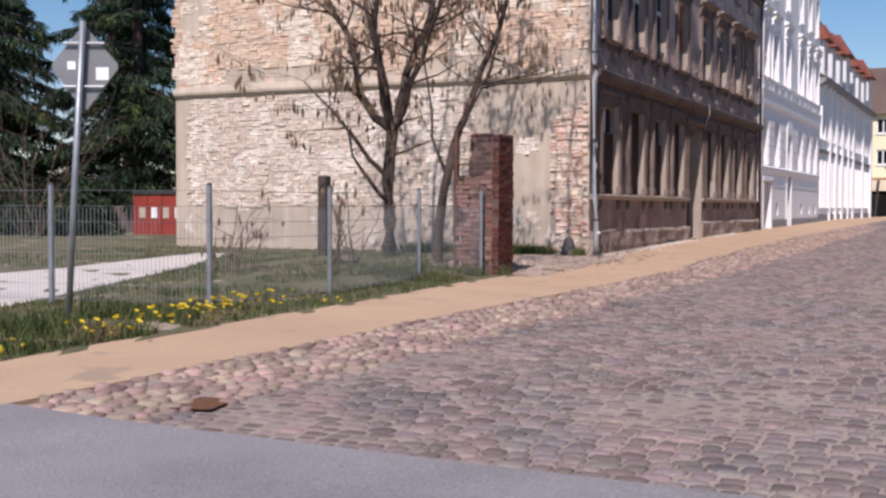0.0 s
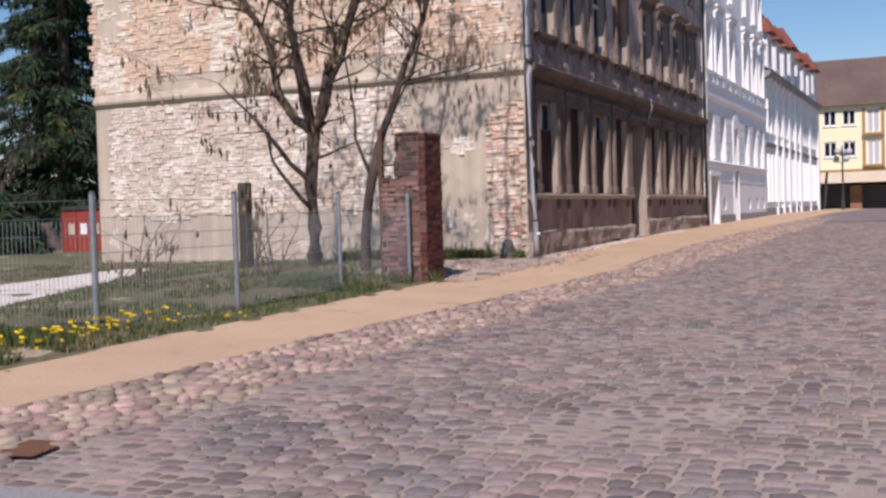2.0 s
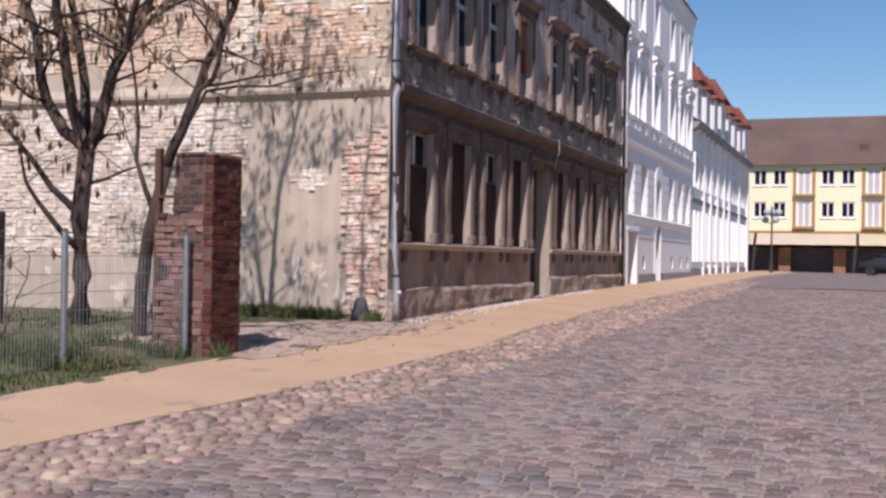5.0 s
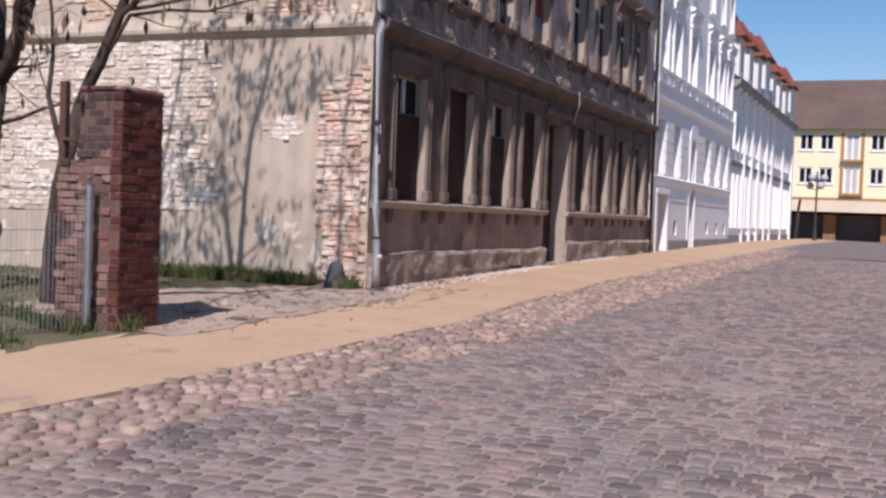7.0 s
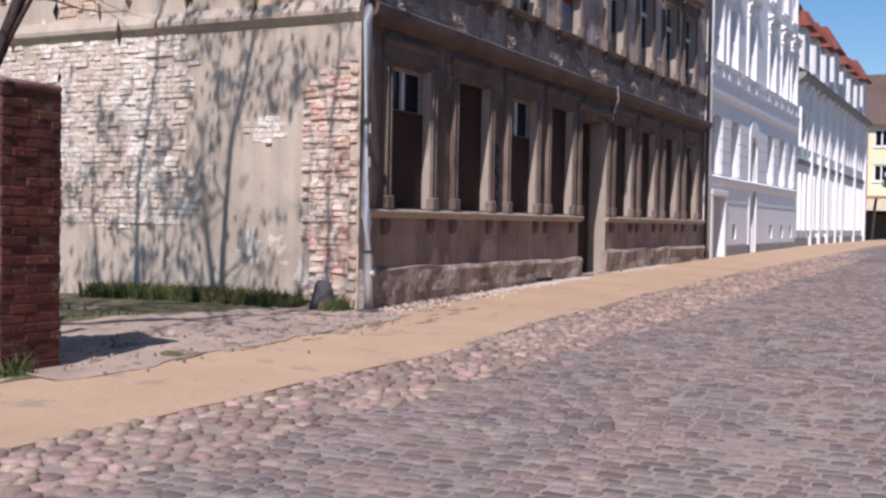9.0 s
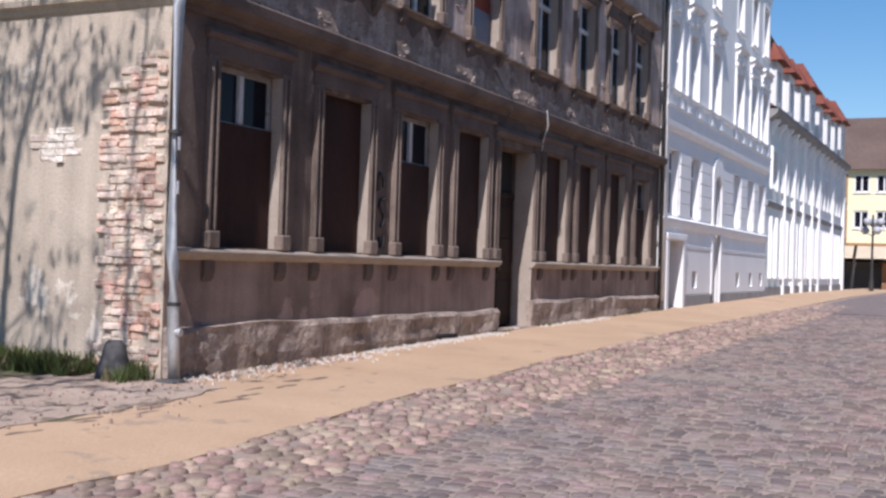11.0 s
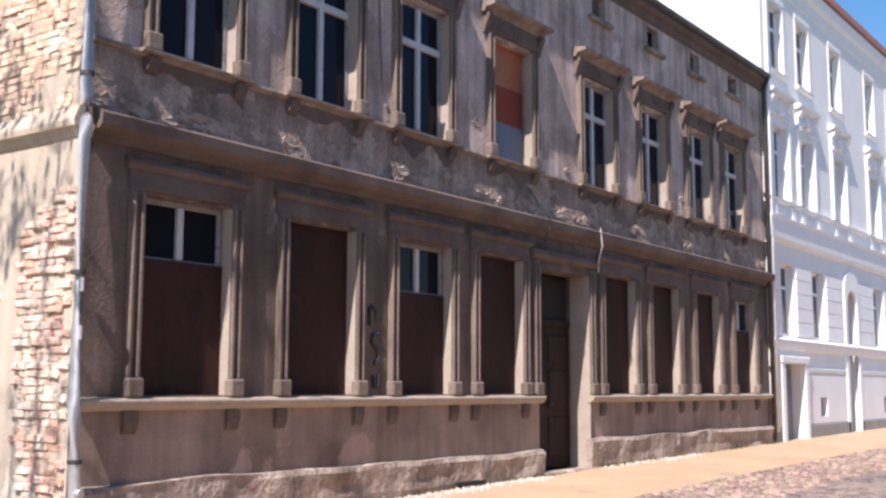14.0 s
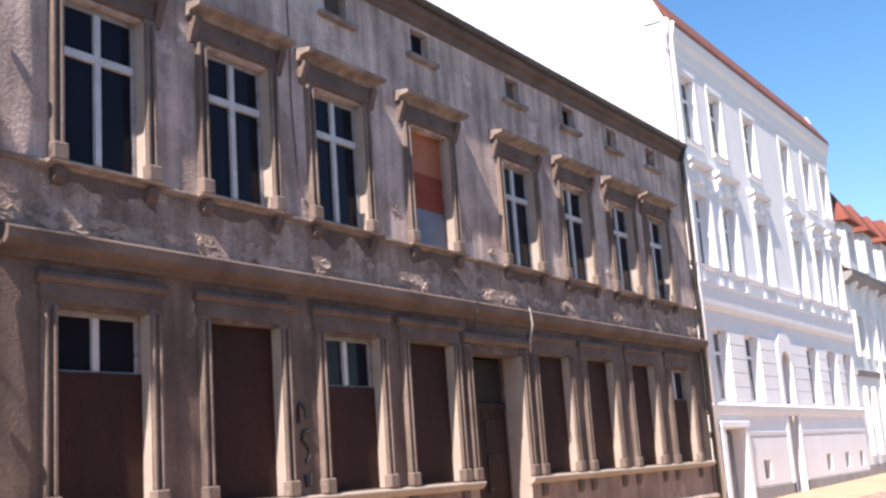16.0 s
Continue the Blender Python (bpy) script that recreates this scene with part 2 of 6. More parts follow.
M_FARROAD = surf("far_cobbles", (0.23, 0.18, 0.165), (0.165, 0.14, 0.138), 3.0, 0.85, 1.0, 9, 0.3, depth=0.04)
M_BARK = surf("bark", (0.10, 0.074, 0.06), (0.05, 0.038, 0.032), 6.0, 0.95, 0.9, 45, 0.3, stretch=(2, 2, 0.5), depth=0.02)
M_TWIG = surf("twig_bark", (0.16, 0.115, 0.088), (0.10, 0.073, 0.057), 6.0, 0.9, 0.3, 40, 0.2)
M_WEED = surf("spring_weeds", (0.15, 0.165, 0.05), (0.085, 0.105, 0.032), 3.0, 0.8, 0.0, 20, 0.25, island=0.35)
M_POD = surf("dry_catkins", (0.20, 0.135, 0.085), (0.13, 0.088, 0.055), 9.0, 0.9, 0.0, 30, 0.3, island=0.3)
M_NEEDLE = surf("spruce_needles", (0.030, 0.056, 0.024), (0.014, 0.026, 0.015), 1.2, 0.7, 0.0, 20, 0.3, (0.075, 0.10, 0.03), 0.6, 0.7, island=0.3)
M_GRASS = surf("grass_blades", (0.088, 0.112, 0.036), (0.055, 0.072, 0.026), 3.0, 0.8, 0.0, 20, 0.2, (0.19, 0.16, 0.085), 0.54, 1.5, island=0.3)
M_FLOWER = plain("yellow_petals", (0.80, 0.58, 0.02), 0.7)
M_REDWALL = surf("red_painted_panel", (0.31, 0.052, 0.036), (0.24, 0.043, 0.032), 1.0, 0.7, 0.2, 20, 0.15)
M_SIGN = surf("grey_sign_back", (0.24, 0.245, 0.25), (0.19, 0.195, 0.20), 3.0, 0.5, 0.05, 40, 0.08, metal=0.3)
M_STICKER = plain("white_sticker", (0.85, 0.85, 0.85), 0.5)
M_PAINT_BLACK = plain("black_spray", (0.03, 0.028, 0.028), 0.8)
M_CAST = surf("old_cast_stone", (0.10, 0.095, 0.095), (0.06, 0.058, 0.06), 5.0, 0.8, 0.4, 40, 0.25)
M_IRON = surf("rusty_iron", (0.13, 0.07, 0.045), (0.08, 0.045, 0.035), 5.0, 0.85, 0.4, 50, 0.3)
M_DARKIN = plain("dark_interior", (0.02, 0.018, 0.016), 0.9)
M_CURTAIN = surf("pale_curtain", (0.55, 0.54, 0.52), (0.42, 0.41, 0.40), 6.0, 0.9, 0.0, 30, 0.1, stretch=(4, 4, 0.2))
M_CARPAINT = plain("white_car_paint", (0.75, 0.76, 0.78), 0.25)
M_CARDARK = plain("dark_car_paint", (0.03, 0.03, 0.035), 0.25)
M_TYRE = plain("tyre_rubber", (0.02, 0.02, 0.02), 0.8)
M_LAMPGLASS = plain("frosted_globe", (0.45, 0.45, 0.47), 0.4)
M_GLASS_PALE = surf("curtained_glass", (0.11, 0.11, 0.115), (0.05, 0.05, 0.055), 1.2, 0.2, 0.0, 10, 0.1, stretch=(2, 2, 0.3))
M_GLASS_PALE.node_tree.nodes["Principled BSDF"].inputs["Specular IOR Level"].default_value = 0.2
M_GLASS = bpy.data.materials.new("window_glass")
M_GLASS.use_nodes = True
gb = M_GLASS.node_tree.nodes["Principled BSDF"]
gb.inputs["Base Color"].default_value = (0.012, 0.012, 0.018, 1)
gb.inputs["Roughness"].default_value = 0.08
gb.inputs["IOR"].default_value = 1.45
gb.inputs["Specular IOR Level"].default_value = 0.10


# ---- building helpers ----
def mesh_of(bm, name, material, smooth=False):
    me = bpy.data.meshes.new(name)
    bm.to_mesh(me)
    bm.free()
    me.materials.append(material)
    if smooth:
        me.shade_smooth()
    return me


def part(name, bm, material, parent=None, label="", smooth=False):
    ob = new(name, mesh_of(bm, name, material, smooth))
    ob.parent = parent
    return tagged(ob, label)


def thing(name, label, category, group="", kind="", at=(0, 0, 0)):
    ob = new(name)
    ob.location = at
    ob.empty_display_size = 0.1
    return tagged(ob, label, category, group, kind)


def box(bm, x0, x1, y0, y1, z0, z1, bevel=0.0):
    vs = [bm.verts.new(p) for p in ((x0, y0, z0), (x1, y0, z0), (x1, y1, z0), (x0, y1, z0), (x0, y0, z1), (x1, y0, z1), (x1, y1, z1), (x0, y1, z1))]
    fs = [bm.faces.new([vs[i] for i in q]) for q in ((3, 2, 1, 0), (4, 5, 6, 7), (0, 1, 5, 4), (1, 2, 6, 5), (2, 3, 7, 6), (3, 0, 4, 7))]
    if bevel:
        edges = {e for f in fs for e in f.edges}
        bmesh.ops.bevel(bm, geom=list(edges), offset=bevel, segments=1, affect="EDGES")
    return bm


def boxes(*rows, bevel=0.0):
    bm = bmesh.new()
    for r in rows:
        box(bm, *r, bevel=bevel)
    return bm


def profile(points, x0, x1):
    """A moulding: the (y, z) outline drawn out from x0 to x1, closed at both ends."""
    bm = bmesh.new()
    a = [bm.verts.new((x0, y, z)) for y, z in points]
    b = [bm.verts.new((x1, y, z)) for y, z in points]
    k = len(points)
    for i in range(k):
        bm.faces.new((a[i], a[(i + 1) % k], b[(i + 1) % k], b[i]))
    bm.faces.new(a[::-1])
    bm.faces.new(b)
    bmesh.ops.recalc_face_normals(bm, faces=bm.faces)
    return bm


def tube(bm, points, radii, sides=6):
    """A tapered tube along points."""
    rings = []
    for i, p in enumerate(points):
        p = Vector(p)
        way = Vector(points[min(i + 1, len(points) - 1)]) - Vector(points[max(i - 1, 0)])
        q = way.to_track_quat("Z", "Y")
        rings.append([bm.verts.new(p + q @ Vector((radii[i] * math.cos(a), radii[i] * math.sin(a), 0))) for a in (2 * math.pi * k / sides for k in range(sides))])
    for a, b in zip(rings, rings[1:]):
        for k in range(sides):
            bm.faces.new((a[k], a[(k + 1) % sides], b[(k + 1) % sides], b[k]))
    bm.faces.new(rings[0][::-1])
    bm.faces.new(rings[-1])
    return bm


def wall_x(x0, x1, z0, z1, yf, yb, openings):
    """A wall along x whose street face lies at yf and back at yb, with openings (xa, xb, za, zb) cut through."""
    bm = bmesh.new()
    xs = sorted({x0, x1, *(v for o in openings for v in o[:2])})
    zs = sorted({z0, z1, *(v for o in openings for v in o[2:])})
    made = {}

    def v(x, y, z):
        if (x, y, z) not in made:
            made[x, y, z] = bm.verts.new((x, y, z))
        return made[x, y, z]

    def solid(i, k):
        if not (0 <= i < len(xs) - 1 and 0 <= k < len(zs) - 1):
            return False
        cx, cz = (xs[i] + xs[i + 1]) / 2, (zs[k] + zs[k + 1]) / 2
        return not any(a < cx < b and c < cz < d for a, b, c, d in openings)

    for i in range(len(xs) - 1):
        for k in range(len(zs) - 1):
            if not solid(i, k):
                continue
            a, b, c, d = xs[i], xs[i + 1], zs[k], zs[k + 1]
            bm.faces.new((v(a, yf, c), v(b, yf, c), v(b, yf, d), v(a, yf, d)))
            bm.faces.new((v(a, yb, d), v(b, yb, d), v(b, yb, c), v(a, yb, c)))
            for di, dk, q in ((-1, 0, (a, c, a, d)), (1, 0, (b, d, b, c)), (0, -1, (b, c, a, c)), (0, 1, (a, d, b, d))):
                if not solid(i + di, k + dk):
                    xa, za, xb, zb = q
                    bm.faces.new((v(xa, yf, za), v(xa, yf, zb) if xa == xb else v(xb, yf, zb), v(xb, yb, zb), v(xa, yb, za)))
    bmesh.ops.recalc_face_normals(bm, faces=bm.faces)
    return bm


# ---- ground ----
def gz(x, y):
    """Height of the ground."""
    z = float(np.interp(x, (-60, -12, 0, 10, 19, 40, 80), (-0.2, -0.07, 0.0, 0.17, 0.26, 0.45, 0.42)))
    if y < 0:
        z -= 0.028 * min(-y, 3.6) + 0.004 * max(0.0, -y - 3.6)
    else:
        z += 0.22 * math.exp(-((x + 5.5) ** 2 / 14 + (y - 2.2) ** 2 / 3.5)) if x < 0 else 0.0
    return z


def sheet(name, x0, x1, lo, hi, nx, ny, material, dz=0.0, parent=None, rough=0.0, label=""):
    """A strip of ground from x0 to x1 between the lines lo(x) and hi(x), lying dz above the ground."""
    bm = bmesh.new()
    rows = []
    for i in range(nx + 1):
        x = x0 + (x1 - x0) * i / nx
        a, b = lo(x), hi(x)
        row = []
        for k in range(ny + 1):
            y = a + (b - a) * k / ny
            h = rough * noise.noise((x * 1.7, y * 1.7, 3.0)) + 0.4 * rough * noise.noise((x * 6, y * 6, 8.0))
            row.append(bm.verts.new((x, y, gz(x, y) + dz + h)))
        rows.append(row)
    for a, b in zip(rows, rows[1:]):
        for k in range(ny):
            bm.faces.new((a[k], b[k], b[k + 1], a[k + 1]))
    for row_ in ([r[0] for r in rows], [r[-1] for r in rows][::-1]):
        low = [bm.verts.new(w.co - Vector((0, 0, 0.07))) for w in row_]
        for k in range(len(row_) - 1):
            bm.faces.new((row_[k + 1], row_[k], low[k], low[k + 1]))
    return part(name, bm, material, parent, label, False)


def wobble(x, s=1.0, seed=0.0):
    return s * (noise.noise((x * 0.5, seed, 0)) + 0.5 * noise.noise((x * 1.9, seed, 4)))


def kerb_y(x):
    return float(np.interp(x, (-20, -12, -6, -3, 0, 5, 13, 38), (-2.62, -2.55, -2.68, -2.68, -2.38, -2.28, -2.25, -2.35))) + wobble(x, 0.09, 1.0)


def grass_y(x):
    return float(np.interp(x, (-30, -17, -12, -8, -6.6, -5.5, -2, 0), (-1.32, -1.25, -1.08, -0.83, -0.84, -1.0, -1.0, -0.45))) + wobble(x, 0.07, 5.0)


bm = bmesh.new()
far = [bm.verts.new(p) for p in ((-900, -900, -0.62), (900, -900, -0.62), (900, 900, -0.62), (-900, 900, -0.62))]
bm.faces.new(far)
tagged(part("ground", bm, M_LOT), "wide flat ground reaching the horizon", "ground", kind="structure")
tagged(sheet("lot_ground", -60, 30, lambda x: grass_y(min(x, 0)) - 0.15 if x < 0.3 else 11.3, lambda x: 45, 180, 90, M_LOT, 0.004, rough=0.03),
       "patchy grass and bare soil of the vacant lot", "ground", kind="structure")
pavement = tagged(sheet("pavement", -18.3, 70, lambda x: kerb_y(x), lambda x: grass_y(x) if x < -0.2 else 0.03, 300, 14, M_SAND, 0.006, rough=0.012),
                  "compacted tan sand footpath along the street", "pavement", kind="structure")
tagged(sheet("pavement_dirt", -6.4, -0.02, lambda x: -1.25 + wobble(x, 0.3, 9.0) + 0.07 * (x + 6), lambda x: 0.9 + wobble(x, 0.2, 2.0), 60, 20, M_DIRT, 0.016, rough=0.02),
       "bare grey dirt beside the gable, tree shade in its colour", "dirt", kind="structure")
def drive_lo(x):
    return float(np.interp(x, (-40, -14.5, -13, -8, -3), (1.5, 1.75, 2.4, 4.5, 7.4)))


def drive_hi(x):
    return float(np.interp(x, (-40, -14, -9, -3), (6.5, 6.3, 6.6, 8.2)))


tagged(sheet("gravel_drive", -40, -3.0, drive_lo, drive_hi, 60, 14, M_GRAVEL, 0.012, rough=0.015),
       "pale gravel drive crossing the vacant lot", "drive", kind="structure")
road = tagged(sheet("road", -18.27, 75, lambda x: -16.0, lambda x: kerb_y(x) + 0.12, 160, 30, M_BED, -0.021, rough=0.005),
              "cobbled street with sandy joints", "road", kind="structure")
tagged(sheet("asphalt_road", -60, -18.25, lambda x: -30.0, lambda x: grass_y(-17) - 0.6 - 0.35 * max(0, (-18.25 - x)) if x < -18.25 else kerb_y(-18.25), 50, 40, M_ASPHALT, 0.008, rough=0.004),
       "smooth grey asphalt of the crossing street", "road", kind="structure")
tagged(sheet("pavement_corner", -60, -18.3, lambda x: grass_y(-17) - 0.6 - 0.35 * max(0, (-18.25 - x)) - 0.1, lambda x: grass_y(-17) + 0.02, 40, 10, M_SAND, 0.004, rough=0.01),
       "tan sand footpath at the street corner", "pavement", kind="structure")

# added unseen wall behind the walk, cuts the sky light on the front
tagged(part("wall_south", boxes((-17.0, 17.0, -14.1, -13.6, -0.5, 8.6)), M_WPLINTH), "plain grey wall added out of view to block skylight", "wall", kind="structure")

# ---- derelict house ----
L, D = 18.6, 11.3
GF = [1.34, 3.42, 5.45, 7.32, 11.14, 13.01, 15.03, 17.06]
UF = [1.38, 3.44, 5.42, 7.67, 10.43, 12.64, 14.78, 16.64]
KN = [1.42, 3.46, 5.5, 7.62, 10.55, 12.76, 14.76, 16.8]
DOOR = (8.42, 10.0, 0.12, 3.30)
GW, GZ0, GZ1 = 0.59, 1.37, 3.36
UW, UZ0, UZ1 = 0.54, 4.84, 6.66
house = thing("derelict_house", "derelict two-storey house with sooty grey-brown peeling render", "house")
gf_open = [(c - GW, c + GW, GZ0, GZ1) for c in GF] + [DOOR]
part("wall", wall_x(0, L, 1.3, 3.9, 0, 0.42, gf_open[:-1] + [(DOOR[0], DOOR[1], 1.3, DOOR[3])]), M_LOW, house, "brown-grey peeling render of the ground floor")
part("wall", wall_x(0, L, 0.5, 1.3, 0.0, 0.42, [(DOOR[0], DOOR[1], 0.5, 1.3)]), M_APRON, house, "stained brownish render below the sills")
part("wall", wall_x(0, L, 3.9, 4.74, 0.0, 0.42, []), M_FRIEZE, house, "badly flaking frieze between the storeys")
part("wall", wall_x(0, L, 4.74, 8.55, 0.0, 0.42, [(c - UW, c + UW, UZ0, UZ1) for c in UF] + [(c - 0.25, c + 0.25, 7.86, 8.28) for c in KN]), M_UP, house, "grey weathered render of the upper floor")


def plinth(x0, x1, top):
    bm = bmesh.new()
    n = max(2, int((x1 - x0) / 0.12))
    rows = []
    for i in range(n + 1):
        x = x0 + (x1 - x0) * i / n
        j = [noise.noise((x * 1.3, k * 0.9, 7)) + 0.4 * noise.noise((x * 3.1, k * 2.9, 2)) for k in range(5)]
        t = top + 0.03 * noise.noise((x * 0.9, 3, 3))
        ps = ((-0.03 + 0.03 * j[0], -0.3), (-0.10 + 0.06 * j[1], 0.25 * t + 0.05), (-0.095 + 0.065 * j[2], 0.6 * t), (-0.115 + 0.045 * j[3], t - 0.05), (-0.085 + 0.035 * j[4], t + 0.006), (0.02, t + 0.012))
        rows.append([bm.verts.new((x, y, z)) for y, z in ps])
    for a, b in zip(rows, rows[1:]):
        for k in range(5):
            bm.faces.new((a[k], b[k], b[k + 1], a[k + 1]))
    bm.faces.new(rows[0])
    bm.faces.new(rows[-1][::-1])
    bmesh.ops.recalc_face_normals(bm, faces=bm.faces)
    return bm


xs = [0.0, 2.9, 5.2, 6.9, 8.42]
for a, b in zip(xs, xs[1:]):
    part("plinth_stone", plinth(a + 0.01, b - 0.01, 0.50 + 0.03 * random.random()), M_PLINTH, house, "rough grey plinth stone")
xs = [9.9, 12.2, 14.3, 16.4, 18.55]
for a, b in zip(xs, xs[1:]):
    part("plinth_stone", plinth(a + 0.012, b - 0.012, 0.62 + 0.02 * random.random()), M_PLINTH, house, "rough grey plinth stone")
part("wall", boxes((0, DOOR[0], 0.0, 0.42, -0.5, 0.5), (DOOR[1], L, 0.0, 0.42, -0.5, 0.5), (DOOR[0], DOOR[1], 0.02, 0.42, -0.5, 0.12)), M_PLINTH, house)
# door sill step and cellar vent
part("door_step", boxes((DOOR[0] - 0.05, DOOR[1] + 0.1, -0.16, 0.1, -0.1, 0.19), bevel=0.02), M_PLINTH, house, "worn stone door step")
part("cellar_vent", boxes((6.05, 6.75, -0.125, -0.02, 0.02, 0.20), bevel=0.01), M_DARKIN, house, "black cellar opening at the ground")
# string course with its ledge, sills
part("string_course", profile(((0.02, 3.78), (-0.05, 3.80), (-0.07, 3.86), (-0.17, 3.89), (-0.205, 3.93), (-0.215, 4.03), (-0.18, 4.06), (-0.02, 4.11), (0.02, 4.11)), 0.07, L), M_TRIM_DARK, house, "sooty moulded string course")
# sill bands take the lighter tone to look sunlit on top
part("sill_band", profile(((0.02, 1.22), (-0.05, 1.23), (-0.10, 1.27), (-0.12, 1.315), (-0.11, 1.335), (0.02, 1.355)), 0.04, DOOR[0] + 0.02), M_LIT_PLASTER, house, "continuous stucco sill band in a sunlit tone")
part("sill_band", profile(((0.02, 1.22), (-0.05, 1.23), (-0.10, 1.27), (-0.12, 1.315), (-0.11, 1.335), (0.02, 1.355)), DOOR[1] - 0.02, L - 0.03), M_LIT_PLASTER, house, "continuous stucco sill band in a sunlit tone")
part("eave_board", profile(((0.0, 8.34), (-0.05, 8.38), (-0.06, 8.48), (-0.15, 8.52), (-0.17, 8.64), (0.0, 8.72)), -0.15, L - 0.02), M_TRIM_DARK, house, "dark boarded eave")
bm = tube(bmesh.new(), [(-0.2, -0.20, 8.68), (L, -0.20, 8.68)], [0.065, 0.065], 10)
part("gutter", bm, M_DARKMETAL, house, "dark rain gutter along the eave", True)
roof = boxes()
vs = [roof.verts.new(p) for p in ((-0.2, -0.22, 8.75), (L, -0.22, 8.75), (L, D / 2, 9.6), (-0.2, D / 2, 9.6), (-0.2, D + 0.3, 8.60), (L, D + 0.3, 8.60))]
lo = [roof.verts.new(v.co - Vector((0, 0, 0.1))) for v in vs]
for q in ((0, 1, 2, 3), (3, 2, 5, 4)):
    roof.faces.new([vs[i] for i in q])
    roof.faces.new([lo[i] for i in q[::-1]])
for a, b in ((0, 1), (1, 2), (2, 5), (5, 4), (4, 3), (3, 0)):
    roof.faces.new((vs[b], vs[a], lo[a], lo[b]))
part("roof", roof, M_ROOFTAR, house, "low dark felt roof")
# gable, back and far walls
gb_ = bmesh.new()
box(gb_, 0.0, 0.42, 0.42, D, -0.4, 8.55)
v1 = [gb_.verts.new(p) for p in ((0.0, 0.0, 8.55), (0.0, D, 8.55), (0.0, D / 2, 9.42), (0.42, 0.0, 8.55), (0.42, D, 8.55), (0.42, D / 2, 9.42))]
gb_.faces.new((v1[0], v1[2], v1[1]))
gb_.faces.new((v1[3], v1[4], v1[5]))
part("wall", gb_, M_GABLE, house, "sunlit gable with patched beige render")
part("wall", boxes((0.42, L, D - 0.4, D, -0.4, 8.55), (L - 0.42, L, 0.42, D - 0.4, -0.4, 8.55)), M_GABLE, house)
part("corner_render", boxes((-0.006, -0.001, 0.004, 0.44, -0.3, 8.5)), M_GABLE, house, "beige render on the corner")
part("floor_slab", boxes((0.42, L - 0.42, 0.42, D - 0.4, 3.85, 4.05), (0.42, L - 0.42, 0.42, D - 0.4, 0.0, 0.12)), M_DARKIN, house)
part("partition", boxes((0.42, L - 0.42, 2.2, 2.3, 0.12, 8.5)), M_DARKIN, house)


# band on the gable
def gable_band(z0, z1, y0, y1):
    bm = profile(((0.02, z0), (-0.03, z0 + 0.02), (-0.05, z0 + 0.08), (-0.10, z0 + 0.10), (-0.11, z0 + 0.16), (-0.05, z1), (0.02, z1 + 0.02)), -y1, -y0)
    bmesh.ops.rotate(bm, verts=bm.verts, cent=(0, 0, 0), matrix=Matrix.Rotation(radians(-90), 3, "Z"))
    return bm


part("gable_band", gable_band(3.80, 4.10, -0.02, D), M_GABLE, house, "plastered string band across the gable")


# window surrounds
def surround(c, w, z0, z1, hood, parent, depth):
    for s in (-1, 1):
        e = c + s * (w + 0.085)
        part("pilaster", boxes((e - 0.085, e + 0.085, -0.035, 0.02, z0 - 0.02, z1 + 0.06), bevel=0.006), M_PILASTER, parent, "narrow stucco pilaster strip")
        for a, b in ((e - 0.078, e - 0.04), (e + 0.022, e + 0.06)):
            part("pilaster_rib", boxes((a, b, -0.075, -0.03, z0 + 0.17, z1 + 0.0), bevel=0.008), M_PILASTER, parent, "raised rib of the pilaster")
        part("pilaster_base", boxes((e - 0.10, e + 0.10, -0.105, 0.02, z0 - 0.02, z0 + 0.17), bevel=0.018), M_PILASTER, parent, "square pilaster base")
        x = c + s * w
        # reveal faces are coloured lighter than the wall to stand for sun
        part("reveal", boxes((min(x, x - s * 0.006), max(x, x - s * 0.006), -0.036, depth, z0, z1)), M_LIT_PLASTER, parent, "smooth plaster reveal, coloured light as if sunlit")
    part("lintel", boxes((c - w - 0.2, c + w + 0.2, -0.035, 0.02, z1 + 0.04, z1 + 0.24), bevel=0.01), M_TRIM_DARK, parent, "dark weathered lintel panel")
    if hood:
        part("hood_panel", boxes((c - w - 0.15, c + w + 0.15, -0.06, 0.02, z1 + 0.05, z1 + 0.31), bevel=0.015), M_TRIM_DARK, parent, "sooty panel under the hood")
        part("hood", profile(((0.02, z1 + 0.29), (-0.07, z1 + 0.30), (-0.10, z1 + 0.355), (-0.25, z1 + 0.38), (-0.265, z1 + 0.425), (0.02, z1 + 0.47)), c - w - 0.32, c + w + 0.32), M_TRIM, parent, "projecting stucco window hood")
        for s in (-1, 1):
            x = c + s * (w + 0.21)
            part("hood_console", profile(((0.02, z1 - 0.02), (-0.03, z1), (-0.06, z1 + 0.10), (-0.12, z1 + 0.24), (-0.12, z1 + 0.30), (0.02, z1 + 0.30)), x - 0.055, x + 0.055), M_TRIM_DARK, parent, "scrolled console of the hood")
        part("rosette", tube(bmesh.new(), [(c, -0.055, z1 + 0.17), (c, -0.085, z1 + 0.17)], [0.055, 0.035], 10), M_TRIM_DARK, parent)
    else:
        part("hood", profile(((0.02, z1 + 0.22), (-0.05, z1 + 0.23), (-0.085, z1 + 0.28), (-0.07, z1 + 0.33), (0.02, z1 + 0.34)), c - w - 0.24, c + w + 0.24), M_TRIM_DARK, parent, "sooty stucco window hood")


